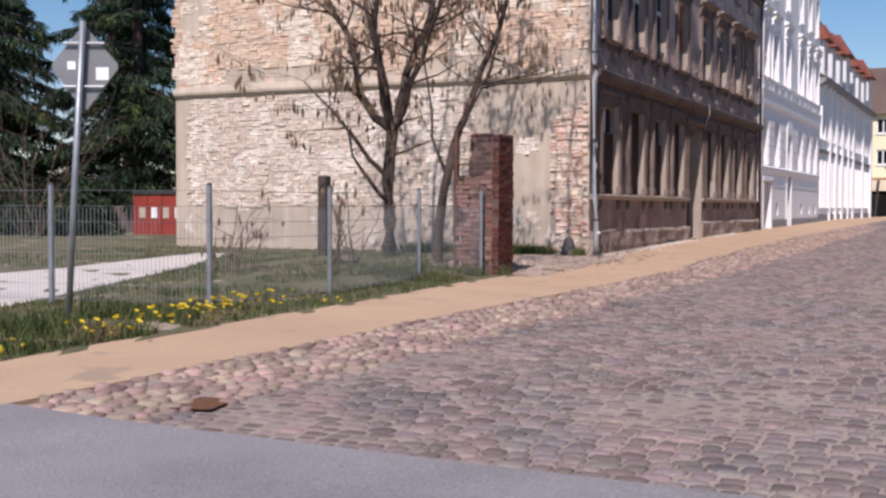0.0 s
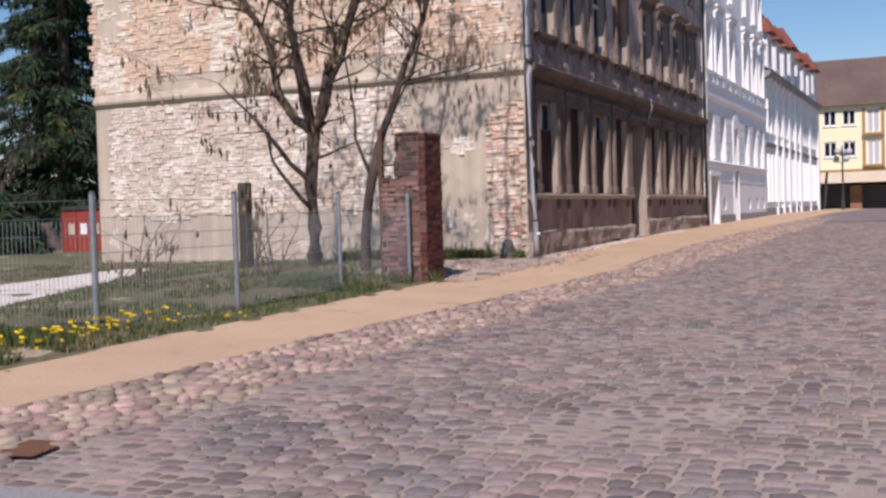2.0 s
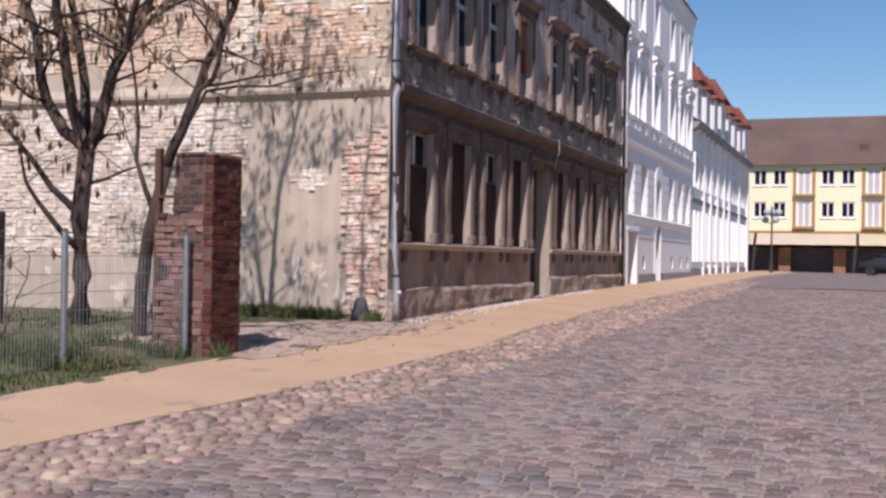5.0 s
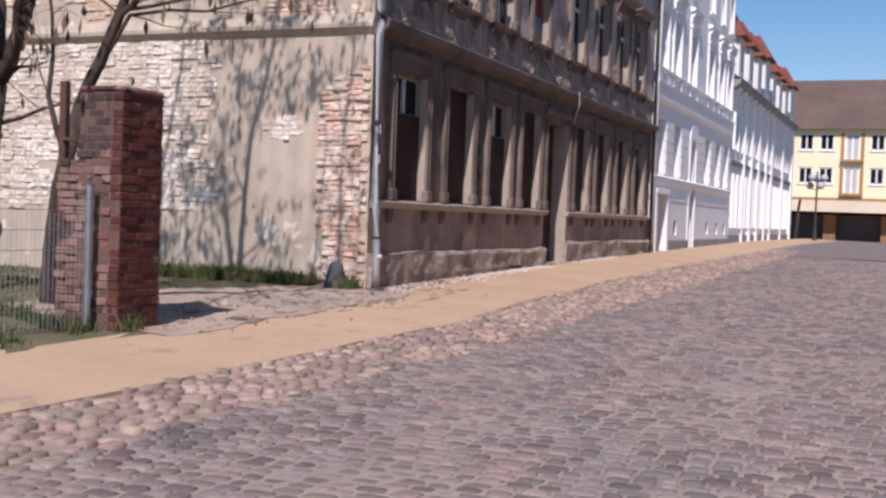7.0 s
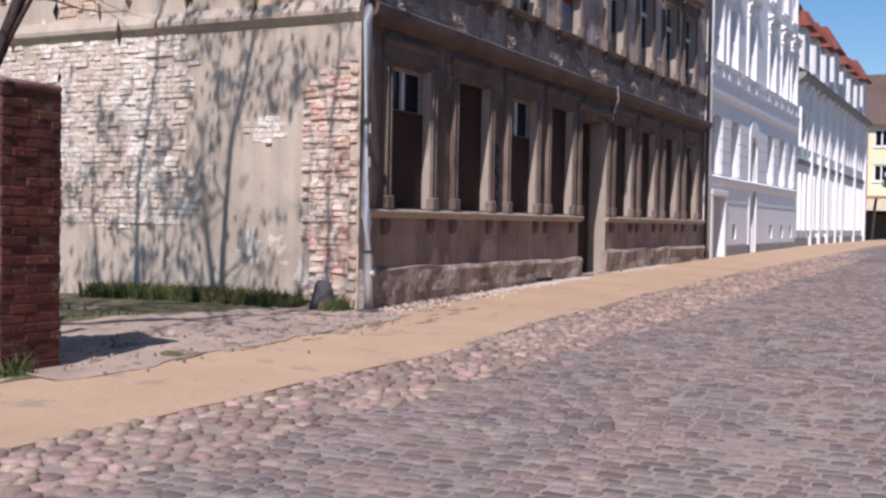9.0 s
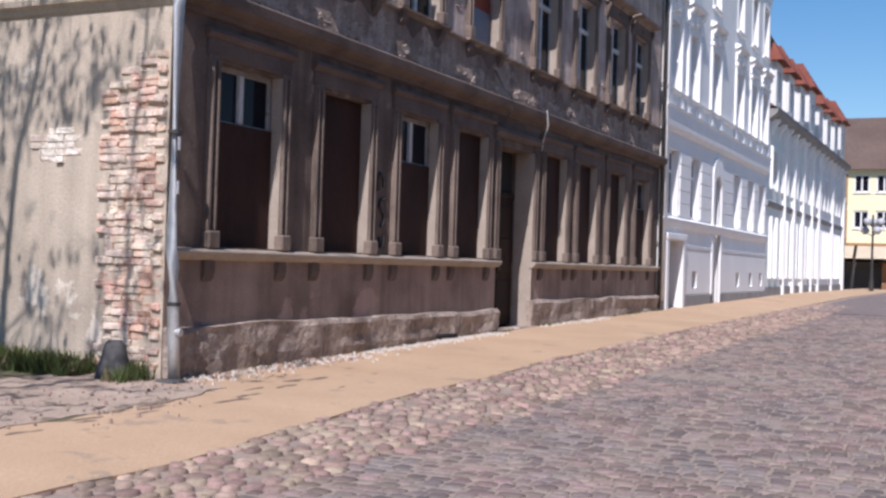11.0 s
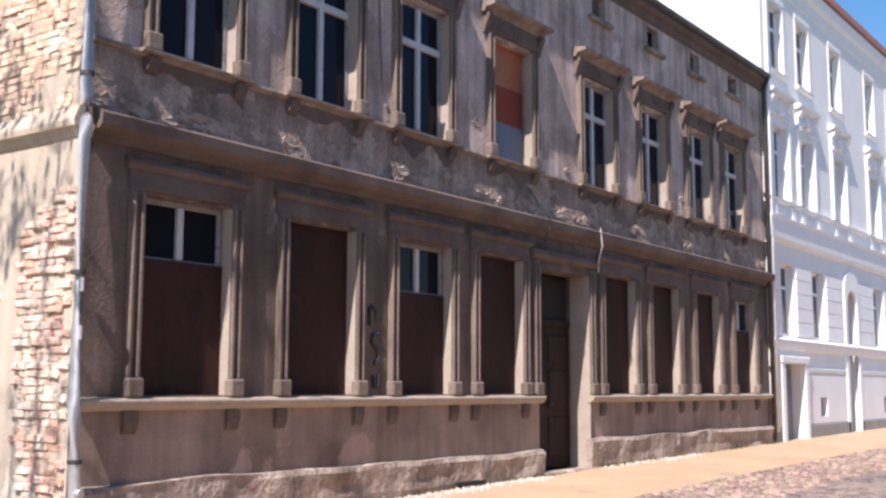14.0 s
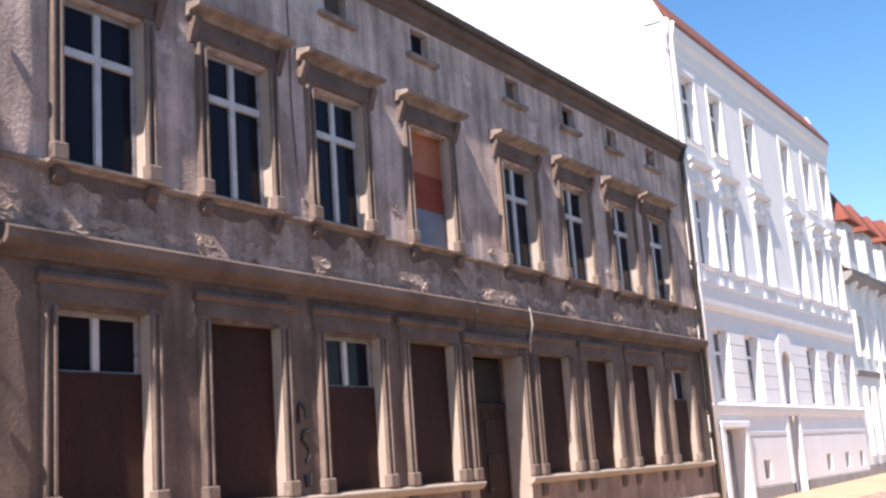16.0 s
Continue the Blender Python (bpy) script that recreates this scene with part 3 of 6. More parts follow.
def sash(c, w, z0, z1, y, parent, cross=True):
    """A weathered casement window with glass; returns its frame."""
    fr = boxes((c - w, c - w + 0.06, y - 0.03, y + 0.03, z0, z1), (c + w - 0.06, c + w, y - 0.03, y + 0.03, z0, z1),
               (c - w + 0.06, c + w - 0.06, y - 0.03, y + 0.03, z1 - 0.06, z1), (c - w + 0.06, c + w - 0.06, y - 0.03, y + 0.03, z0, z0 + 0.07), bevel=0.005)
    f = part("window_frame", fr, M_FRAME_OUT, parent, "greyed window frame with flaking paint")
    zt = z0 + 0.66 * (z1 - z0)
    part("mullion", boxes((c - 0.042, c + 0.042, y - 0.045, y + 0.02, z0 + 0.07, z1 - 0.06), bevel=0.006), M_FRAME, f)
    if cross:
        part("transom", boxes((c - w + 0.06, c + w - 0.06, y - 0.05, y + 0.02, zt, zt + 0.09), bevel=0.006), M_FRAME, f)
    for a, b in ((c - w + 0.06, c - 0.042), (c + 0.042, c + w - 0.06)):
        for p, q in ((z0 + 0.07, zt), (zt + 0.09, z1 - 0.06)) if cross else ((z0 + 0.07, z1 - 0.06),):
            part("pane", boxes((a, b, y + 0.0, y + 0.008, p, q)), M_GLASS, f)
    return f


for i, c in enumerate(GF):
    win = thing("window", "boarded ground-floor window with brown panels" if i not in (0, 2, 7) else "window boarded below, two dark panes left open above", "")
    win.parent = house
    surround(c, GW, GZ0, GZ1, False, win, 0.11)
    y = 0.155
    if i in (0, 2, 7):
        top = GZ1 - 0.62 if i == 0 else GZ1 - 0.66
        sash(c, GW, top - 0.05, GZ1, y, win, False)
        part("board", boxes((c - GW, c + GW, y - 0.06, y - 0.035, GZ0 - 0.01, top), bevel=0.003), M_BOARD, win, "brown chipboard panel")
    else:
        part("board", boxes((c - GW, c + GW, y - 0.04, y - 0.015, GZ0 - 0.01, GZ1), bevel=0.003), M_BOARD, win, "brown chipboard panel")
    part("sill_slope", profile(((0.0, GZ0 - 0.025), (0.2, GZ0 - 0.02), (0.2, GZ0 + 0.005), (-0.02, GZ0 - 0.02)), c - GW, c + GW), M_LIT_PLASTER, win)
    for s in (-1, 1):
        e = c + s * (GW + 0.085)
        part("bracket", profile(((0.0, 1.22), (-0.05, 1.22), (-0.055, 1.12), (-0.03, 1.03), (0.0, 1.0)), e - 0.085, e + 0.085), M_TRIM_DARK, win, "stained sill bracket")
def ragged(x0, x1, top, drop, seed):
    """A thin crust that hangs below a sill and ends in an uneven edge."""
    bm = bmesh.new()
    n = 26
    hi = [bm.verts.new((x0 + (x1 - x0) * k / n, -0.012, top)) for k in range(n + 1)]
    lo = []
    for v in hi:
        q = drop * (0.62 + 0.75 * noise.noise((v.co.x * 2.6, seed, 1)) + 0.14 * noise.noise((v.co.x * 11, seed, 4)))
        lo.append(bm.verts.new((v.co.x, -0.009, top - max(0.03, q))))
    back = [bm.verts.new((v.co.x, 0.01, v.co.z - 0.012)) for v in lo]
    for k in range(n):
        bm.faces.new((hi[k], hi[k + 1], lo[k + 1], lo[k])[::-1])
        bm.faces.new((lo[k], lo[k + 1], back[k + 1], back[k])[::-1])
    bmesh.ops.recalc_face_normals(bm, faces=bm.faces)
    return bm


part("sill_band", profile(((0.02, UZ0 - 0.10), (-0.035, UZ0 - 0.09), (-0.06, UZ0 - 0.06), (-0.055, UZ0 - 0.035), (0.02, UZ0 - 0.02)), 0.06, L - 0.03), M_TRIM, house, "thin stucco band under the upper windows")
for i, c in enumerate(UF):
    win = thing("window", "tall upper window with peeling white frame and dark panes" if i != 3 else "upper window closed with orange and blue-grey panels", "")
    win.parent = house
    surround(c, UW, UZ0, UZ1, True, win, 0.10)
    if i != 3:
        sash(c, UW, UZ0, UZ1, 0.13, win)
    else:
        part("panel", boxes((c - UW, c + UW, 0.15, 0.18, 6.02, UZ1)), M_ORANGE, win, "faded orange panel")
        part("panel", boxes((c - UW, c + UW, 0.145, 0.175, 5.45, 6.02)), M_RUST, win, "rust red panel")
        part("panel", boxes((c - UW, c + UW, 0.14, 0.17, UZ0, 5.45)), M_GREYPANEL, win, "blue-grey panel")
    part("window_sill", profile(((0.02, UZ0 - 0.07), (-0.10, UZ0 - 0.06), (-0.13, UZ0 - 0.045), (-0.13, UZ0 - 0.03), (0.17, UZ0 + 0.0)), c - UW - 0.24, c + UW + 0.24), M_TRIM, win, "projecting stucco sill")
    for s in (-1, 1):
        e = c + s * (UW + 0.07)
        part("bracket", profile(((0.0, UZ0 - 0.09), (-0.09, UZ0 - 0.09), (-0.08, UZ0 - 0.17), (-0.03, UZ0 - 0.24), (0.0, UZ0 - 0.26)), e - 0.07, e + 0.07), M_TRIM_DARK, win, "sooty sill bracket")
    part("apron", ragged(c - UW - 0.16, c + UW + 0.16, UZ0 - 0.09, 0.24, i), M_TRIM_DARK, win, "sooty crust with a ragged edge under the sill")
for i, c in enumerate(KN):
    win = thing("window", "small dark attic window with a stucco sill", "")
    win.parent = house
    part("board", boxes((c - 0.25, c + 0.25, 0.14, 0.17, 7.86, 8.28)), M_GLASS if i in (3, 5) else M_TRIM_DARK, win)
    part("window_sill", boxes((c - 0.42, c + 0.42, -0.09, 0.02, 7.77, 7.85), bevel=0.015), M_TRIM, win)
# flaking plaster that stands proud of the wall
rng = random.Random(77)
fv, ff = [], []
for _ in range(250):
    x = rng.uniform(0.2, L - 0.2)
    q = rng.random()
    z = rng.uniform(4.11, 4.3) if q < 0.62 else rng.uniform(4.25, 4.6) if q < 0.74 else rng.uniform(4.85, 5.4) if q < 0.9 else rng.uniform(5.4, 8.1)
    if any(abs(x - c) < UW + 0.22 and UZ0 - 0.2 < z < UZ1 + 0.5 for c in UF) or any(abs(x - c) < 0.5 and z > 7.7 for c in KN) or (z < 1.3 and DOOR[0] - 0.2 < x < DOOR[1] + 0.2):
        continue
    r = rng.uniform(0.02, 0.11) * (1.1 if z < 4.3 else 0.8)
    h = rng.uniform(0.006, 0.022)
    n = 9
    i = len(fv)
    ring = []
    for k in range(n):
        a = 2 * math.pi * k / n
        rr = r * rng.uniform(0.45, 1.35)
        ring.append((x + rr * math.cos(a) * 1.7, z + rr * math.sin(a) * 0.7))
    fv += [(a, 0.004, b) for a, b in ring] + [(a + (x - a) * 0.14, -h * rng.uniform(0.6, 1.2), b + (z - b) * 0.14) for a, b in ring] + [(x, -h * 0.7, z)]
    ff += [(i + k, i + (k + 1) % n, i + n + (k + 1) % n, i + n + k) for k in range(n)] + [(i + n + k, i + n + (k + 1) % n, i + 2 * n) for k in range(n)]
me = bpy.data.meshes.new("flaking_plaster")
me.from_pydata(fv, [], ff)
me.materials.append(M_FLAKE)
ob = new("flaking_plaster", me)
ob.parent = house
tagged(ob, "pale flakes of loose plaster", kind="stuff")
# entrance
door = thing("door", "deep-set dark weathered wooden house door", "")
door.parent = house
dx0, dx1, dz0, dz1 = DOOR
part("door_leaf", boxes((dx0, (dx0 + dx1) / 2 - 0.004, 0.36, 0.41, dz0 + 0.07, 2.45), ((dx0 + dx1) / 2 + 0.004, dx1, 0.36, 0.41, dz0 + 0.07, 2.45), bevel=0.004), M_DOOR, door)
for k in range(2):
    a = dx0 + 0.1 + k * 0.78
    for z0, z1 in ((0.35, 1.0), (1.12, 1.75), (1.87, 2.3)):
        part("door_panel", boxes((a, a + 0.58, 0.34, 0.37, z0, z1), bevel=0.012), M_DOOR, door)
part("transom", boxes((dx0, dx1, 0.33, 0.415, 2.45, 2.56), bevel=0.008), M_DOOR, door)
part("fanlight", boxes((dx0 + 0.05, dx1 - 0.05, 0.38, 0.39, 2.56, 3.26)), M_DARKIN, door, "dark fanlight above the door")
part("door_handle", tube(bmesh.new(), [(9.26, 0.36, 1.2), (9.26, 0.31, 1.2), (9.36, 0.30, 1.2)], [0.012, 0.012, 0.012], 8), M_DARKMETAL, door, "dark metal handle")
for e in (dx0 - 0.10, dx1 + 0.10):
    part("pilaster", boxes((e - 0.09, e + 0.09, -0.035, 0.02, 1.36, 3.42), bevel=0.006), M_PILASTER, door, "narrow stucco pilaster strip")
    for a in (-0.085, 0.02):
        part("pilaster_rib", boxes((e + a, e + a + 0.04, -0.075, -0.03, 1.54, 3.36), bevel=0.008), M_PILASTER, door, "raised rib of the pilaster")
    part("pilaster_base", boxes((e - 0.105, e + 0.105, -0.105, 0.02, 1.35, 1.54), bevel=0.018), M_PILASTER, door)
part("reveal", boxes((dx1 - 0.006, dx1, -0.036, 0.33, dz0, dz1)), M_LIT_PLASTER, door, "smooth plaster reveal, coloured light as if sunlit")
part("hood", profile(((0.02, 3.42), (-0.06, 3.44), (-0.10, 3.50), (-0.08, 3.58), (0.02, 3.60)), dx0 - 0.25, dx1 + 0.25), M_TRIM_DARK, door)

# downpipe
pipe = thing("downpipe", "zinc downpipe with a kinked foot at the house corner", "downpipe")
part("pipe", tube(bmesh.new(), [(-0.06, -0.12, 8.5), (-0.06, -0.12, 4.3), (-0.055, -0.13, 4.15), (-0.05, -0.13, 3.95), (-0.06, -0.12, 3.75), (-0.06, -0.12, 1.35), (-0.07, -0.17, 1.15), (-0.07, -0.18, 0.75), (-0.03, -0.17, 0.35), (-0.01, -0.17, 0.02)], [0.058] * 10, 12), M_ZINC, pipe, "bright zinc pipe", True)
for z, r in ((6.2, 0.07), (4.38, 0.068), (2.5, 0.068), (0.78, 0.068)):
    part("bracket_ring", tube(bmesh.new(), [(-0.06, -0.12 if z > 1.3 else -0.18, z - 0.02), (-0.06, -0.12 if z > 1.3 else -0.18, z + 0.02)], [r, r], 12), M_DARKMETAL, pipe, "dark pipe clamp")
part("inspection_cap", tube(bmesh.new(), [(-0.05, -0.2, 0.5), (-0.04, -0.27, 0.5)], [0.04, 0.04], 10), M_ZINC, pipe)
for z in (2.32, 2.12, 1.88):
    part("sticker", boxes((-0.075, -0.045, -0.183, -0.178, z, z + 0.13)), M_STICKER if z != 2.12 else M_CAST, pipe, "torn paper sticker")
part("downpipe_shoe", boxes((-0.18, 0.06, -0.3, -0.06, -0.05, 0.03), bevel=0.02), M_CAST, pipe)
pipe2 = thing("downpipe", "dark downpipe at the seam between the houses", "downpipe")
part("pipe", tube(bmesh.new(), [(L - 0.06, -0.2, 8.62), (L - 0.06, -0.1, 8.35), (L - 0.06, -0.1, 0.3)], [0.05] * 3, 10), M_DARKMETAL, pipe2, "", True)

# graffiti, wires on the facade
graf = thing("graffiti", "black spray-painted scrawl beside the boarded window", "graffiti")
part("stroke", tube(bmesh.new(), [(4.30, -0.010, 2.22), (4.30, -0.010, 2.42), (4.34, -0.010, 2.46), (4.44, -0.010, 2.40), (4.46, -0.010, 2.28)], [0.027] * 5, 5), M_PAINT_BLACK, graf)
part("stroke", tube(bmesh.new(), [(4.48, -0.010, 2.12), (4.36, -0.010, 2.10), (4.34, -0.010, 2.02), (4.44, -0.010, 1.94), (4.48, -0.010, 1.82), (4.40, -0.010, 1.74)], [0.027] * 6, 5), M_PAINT_BLACK, graf)
part("stroke", tube(bmesh.new(), [(4.38, -0.010, 1.60), (4.40, -0.010, 1.46), (4.48, -0.010, 1.46), (4.50, -0.010, 1.62)], [0.026] * 4, 5), M_PAINT_BLACK, graf)
wire = thing("loose_cable", "loose pale cable hanging from the string course", "cable")
part("cable", tube(bmesh.new(), [(10.1, -0.21, 4.1), (10.15, -0.215, 3.8), (10.2, -0.12, 3.6), (10.3, -0.05, 3.38)], [0.012] * 4, 5), M_FRAME, wire)
part("cable", tube(bmesh.new(), [(8.1, -0.03, 4.5), (8.3, -0.1, 4.25), (8.4, -0.215, 4.1), (8.42, -0.21, 3.9), (8.42, -0.02, 3.5)], [0.012] * 5, 5), M_DARKMETAL, wire)
part("cable", tube(bmesh.new(), [(4.42, -0.015, 8.2), (4.45, -0.015, 7.2), (4.43, -0.015, 6.4), (4.5, -0.015, 5.2)], [0.008] * 4, 5), M_DARKMETAL, wire)

# ---- spur stone ----
st = bmesh.new()
rings = ((0.0, 0.19), (0.1, 0.18), (0.26, 0.13), (0.37, 0.105), (0.42, 0.07), (0.435, 0.0))
prev = None
for z, r in rings:
    ring = [st.verts.new((-0.28 + r * math.cos(a) * (1 + 0.08 * math.sin(3 * a)), 0.36 + r * math.sin(a), z - 0.02)) for a in (2 * math.pi * k / 14 for k in range(14))] if r else None
    if prev and ring:
        for k in range(14):
            st.faces.new((prev[k], prev[(k + 1) % 14], ring[(k + 1) % 14], ring[k]))
    elif prev:
        st.faces.new(prev)
    prev = ring or prev
tagged(part("spur_stone", st, M_CAST, None, "", True), "dark worn spur stone at the foot of the gable", "spur stone")

# ---- white house ----
def simple_window(c, w, z0, z1, y, parent, frame_mat, depth=0.19, curtain=False):
    win = thing("window", "", "")
    for k in ("label", "category"):
        if k in win:
            del win[k]
    win.parent = parent
    part("window_frame", boxes((c - w, c - w + 0.07, y + depth - 0.03, y + depth + 0.03, z0, z1), (c + w - 0.07, c + w, y + depth - 0.03, y + depth + 0.03, z0, z1),
                               (c - w, c + w, y + depth - 0.03, y + depth + 0.03, z1 - 0.07, z1), (c - w, c + w, y + depth - 0.03, y + depth + 0.03, z0, z0 + 0.07),
                               (c - 0.04, c + 0.04, y + depth - 0.035, y + depth + 0.03, z0, z1), (c - w, c + w, y + depth - 0.034, y + depth + 0.03, z0 + 0.66 * (z1 - z0), z0 + 0.66 * (z1 - z0) + 0.07)), frame_mat, win)
    part("pane", boxes((c - w, c + w, y + depth + 0.0, y + depth + 0.01, z0, z1)), M_GLASS_PALE, win)
    return win


WX0, WX1 = 18.62, 33.4
white = thing("white_house", "freshly painted white four-storey house with stucco ornament", "house")
W1 = [19.75, 21.75, 24.55, 28.05, 30.5, 32.6]
WG = [19.95, 22.35, 28.05, 30.35, 32.4]
ops = [(c - 0.5, c + 0.5, 2.7, 4.42) for c in WG] + [(c - 0.5, c + 0.5, 5.95, 7.75) for c in W1] + [(c - 0.47, c + 0.47, 9.1, 10.75) for c in W1]
ops += [(19.35, 20.75, 0.1, 2.05), (24.65, 25.6, 0.1, 4.15)]
CEL = [22.4, 28.4, 30.6, 32.5]
ops += [(c - 0.28, c + 0.28, 0.78, 1.25) for c in CEL]
part("wall", wall_x(WX0, WX1, 0.1, 11.95, -0.02, 0.5, ops), M_WHITE, white)
for c in WG:
    simple_window(c, 0.5, 2.7, 4.42, -0.02, white, M_WHITE_TRIM)
gaps = [WX0 + 0.12] + [v for c in WG[:2] for v in (c - 0.6, c + 0.6)] + [24.38, 25.86] + [v for c in WG[2:] for v in (c - 0.6, c + 0.6)] + [WX1 - 0.1]
for a, b in zip(gaps[::2], gaps[1::2]):
    for k in range(5):
        part("rustic_block", boxes((a, b, -0.055, 0.0, 2.715 + 0.345 * k, 3.04 + 0.345 * k), bevel=0.012), M_WHITE_TRIM, white)
for c in W1:
    simple_window(c, 0.5, 5.95, 7.75, -0.02, white, M_WHITE_TRIM, 0.22)
    simple_window(c, 0.47, 9.1, 10.75, -0.02, white, M_WHITE_TRIM)
    for s in (-1, 1):
        e = c + s * 0.64
        part("pilaster", boxes((e - 0.09, e + 0.09, -0.085, 0.0, 5.98, 7.86), bevel=0.01), M_WHITE_TRIM, white)
        part("pedestal", boxes((e - 0.13, e + 0.13, -0.12, 0.0, 5.52, 5.85), bevel=0.012), M_WHITE_TRIM, white)
        part("capital", boxes((e - 0.12, e + 0.12, -0.12, 0.0, 7.86, 8.0), bevel=0.02), M_WHITE_TRIM, white)
        part("console", profile(((0.0, 8.02), (-0.06, 8.03), (-0.10, 8.12), (-0.08, 8.2), (-0.17, 8.3), (-0.19, 8.38), (0.0, 8.4)), e - 0.10, e + 0.10), M_WHITE_TRIM, white, "scrolled stucco console")
        part("trim", boxes((c + s * 0.54 - 0.06, c + s * 0.54 + 0.06, -0.04, 0.0, 9.1, 10.82), bevel=0.01), M_WHITE_TRIM, white)
        part("volute", tube(bmesh.new(), [(c + s * 0.3, -0.02, 8.1), (c + s * 0.3, -0.10, 8.1)], [0.09, 0.06], 10), M_WHITE_TRIM, white)
    part("garland", boxes((c - 0.13, c + 0.13, -0.14, 0.0, 7.98, 8.26), (c - 0.42, c - 0.2, -0.07, 0.0, 7.92, 8.02), (c + 0.2, c + 0.42, -0.07, 0.0, 7.92, 8.02), bevel=0.025), M_WHITE_TRIM, white, "stucco garland over the window")
    part("hood", profile(((0.0, 8.4), (-0.10, 8.42), (-0.20, 8.47), (-0.21, 8.53), (0.0, 8.6)), c - 0.82, c + 0.82), M_WHITE_TRIM, white)
    part("window_sill", profile(((0.0, 8.97), (-0.08, 8.98), (-0.11, 9.06), (0.0, 9.1)), c - 0.62, c + 0.62), M_WHITE_TRIM, white)
    part("lintel", boxes((c - 0.6, c + 0.6, -0.05, 0.0, 10.83, 10.97), bevel=0.012), M_WHITE_TRIM, white)
    part("apron", boxes((c - 0.47, c + 0.47, -0.03, 0.0, 5.56, 5.82), bevel=0.012), M_PALEGREY, white, "recessed grey panel under the window")
part("string_course", profile(((0.0, 4.86), (-0.08, 4.89), (-0.14, 4.97), (-0.16, 5.40), (-0.20, 5.47), (0.0, 5.53)), WX0, WX1), M_WHITE_TRIM, white)
part("string_course", profile(((0.0, 5.84), (-0.12, 5.86), (-0.15, 5.92), (0.0, 5.96)), WX0, WX1), M_WHITE_TRIM, white)
part("sill_band", profile(((0.0, 2.36), (-0.08, 2.38), (-0.13, 2.5), (-0.15, 2.6), (0.0, 2.68)), WX0, WX1), M_WHITE_TRIM, white)
for a, b in ((WX0, 19.3), (20.85, 24.6), (25.7, WX1)):
    part("base_moulding", profile(((0.0, 1.84), (-0.07, 1.86), (-0.08, 1.95), (0.0, 1.98)), a, b), M_WHITE_TRIM, white)
    part("base_block", wall_x(a, b, 0.62, 1.8, -0.06, -0.021, [(c - 0.28, c + 0.28, 0.78, 1.25) for c in CEL if a < c < b]), M_WHITE, white)
    part("plinth", boxes((a, b, -0.09, 0.0, -0.1, 0.6), bevel=0.015), M_WPLINTH, white, "grey painted plinth")
for c in CEL:
    part("cellar_window", boxes((c - 0.28, c + 0.28, 0.08, 0.1, 0.78, 1.25)), M_GLASS, white)
part("cornice", profile(((0.0, 11.15), (-0.04, 11.2), (-0.06, 11.5), (-0.13, 11.6), (-0.16, 11.85), (-0.15, 11.95), (0.0, 12.0)), WX0 - 0.1, WX1 + 0.1), M_WHITE_TRIM, white)
wd = thing("door", "grey panelled house door", "")
wd.parent = white
part("door_leaf", boxes((19.35, 20.75, 0.22, 0.28, 0.25, 1.95), bevel=0.005), M_GREYDOOR, wd)
for a in (19.5, 20.15):
    for z in (0.45, 1.2):
        part("door_panel", boxes((a, a + 0.45, 0.2, 0.23, z, z + 0.6), bevel=0.012), M_GREYDOOR, wd)
for e in (19.2, 20.9):
    part("door_jamb", boxes((e - 0.13, e + 0.13, -0.14, 0.0, 0.2, 2.05), bevel=0.015), M_WHITE_TRIM, wd)
part("door_head", boxes((19.05, 21.05, -0.16, 0.0, 2.06, 2.22), bevel=0.015), M_WHITE_TRIM, wd)
# arched portal
portal = thing("portal", "tall narrow arched portal with white surround", "")
portal.parent = white
part("door_leaf", boxes((24.65, 25.6, 0.42, 0.48, 0.25, 4.3)), M_GREYDOOR, portal)
arch = bmesh.new()
prof = [(24.42, 0.3), (24.42, 4.15)] + [(25.125 - 0.70 * math.cos(a), 4.15 + 0.55 * math.sin(a)) for a in (math.pi * k / 10 for k in range(1, 10))] + [(25.83, 4.15), (25.83, 0.3)]
inn = [(24.65, 0.3), (24.65, 3.7)] + [(25.125 - 0.475 * math.cos(a), 3.7 + 0.45 * math.sin(a)) for a in (math.pi * k / 10 for k in range(1, 10))] + [(25.6, 3.7), (25.6, 0.3)]
of, inf = [[arch.verts.new((x, -0.09, z)) for x, z in r] for r in (prof, inn)]
ob_, inb = [[arch.verts.new((x, 0.0, z)) for x, z in r] for r in (prof, inn)]
for k in range(len(prof) - 1):
    arch.faces.new((of[k], of[k + 1], inf[k + 1], inf[k]))
    arch.faces.new((of[k + 1], of[k], ob_[k], ob_[k + 1]))
    arch.faces.new((inf[k], inf[k + 1], inb[k + 1], inb[k]))
part("surround", arch, M_WHITE_TRIM, portal)
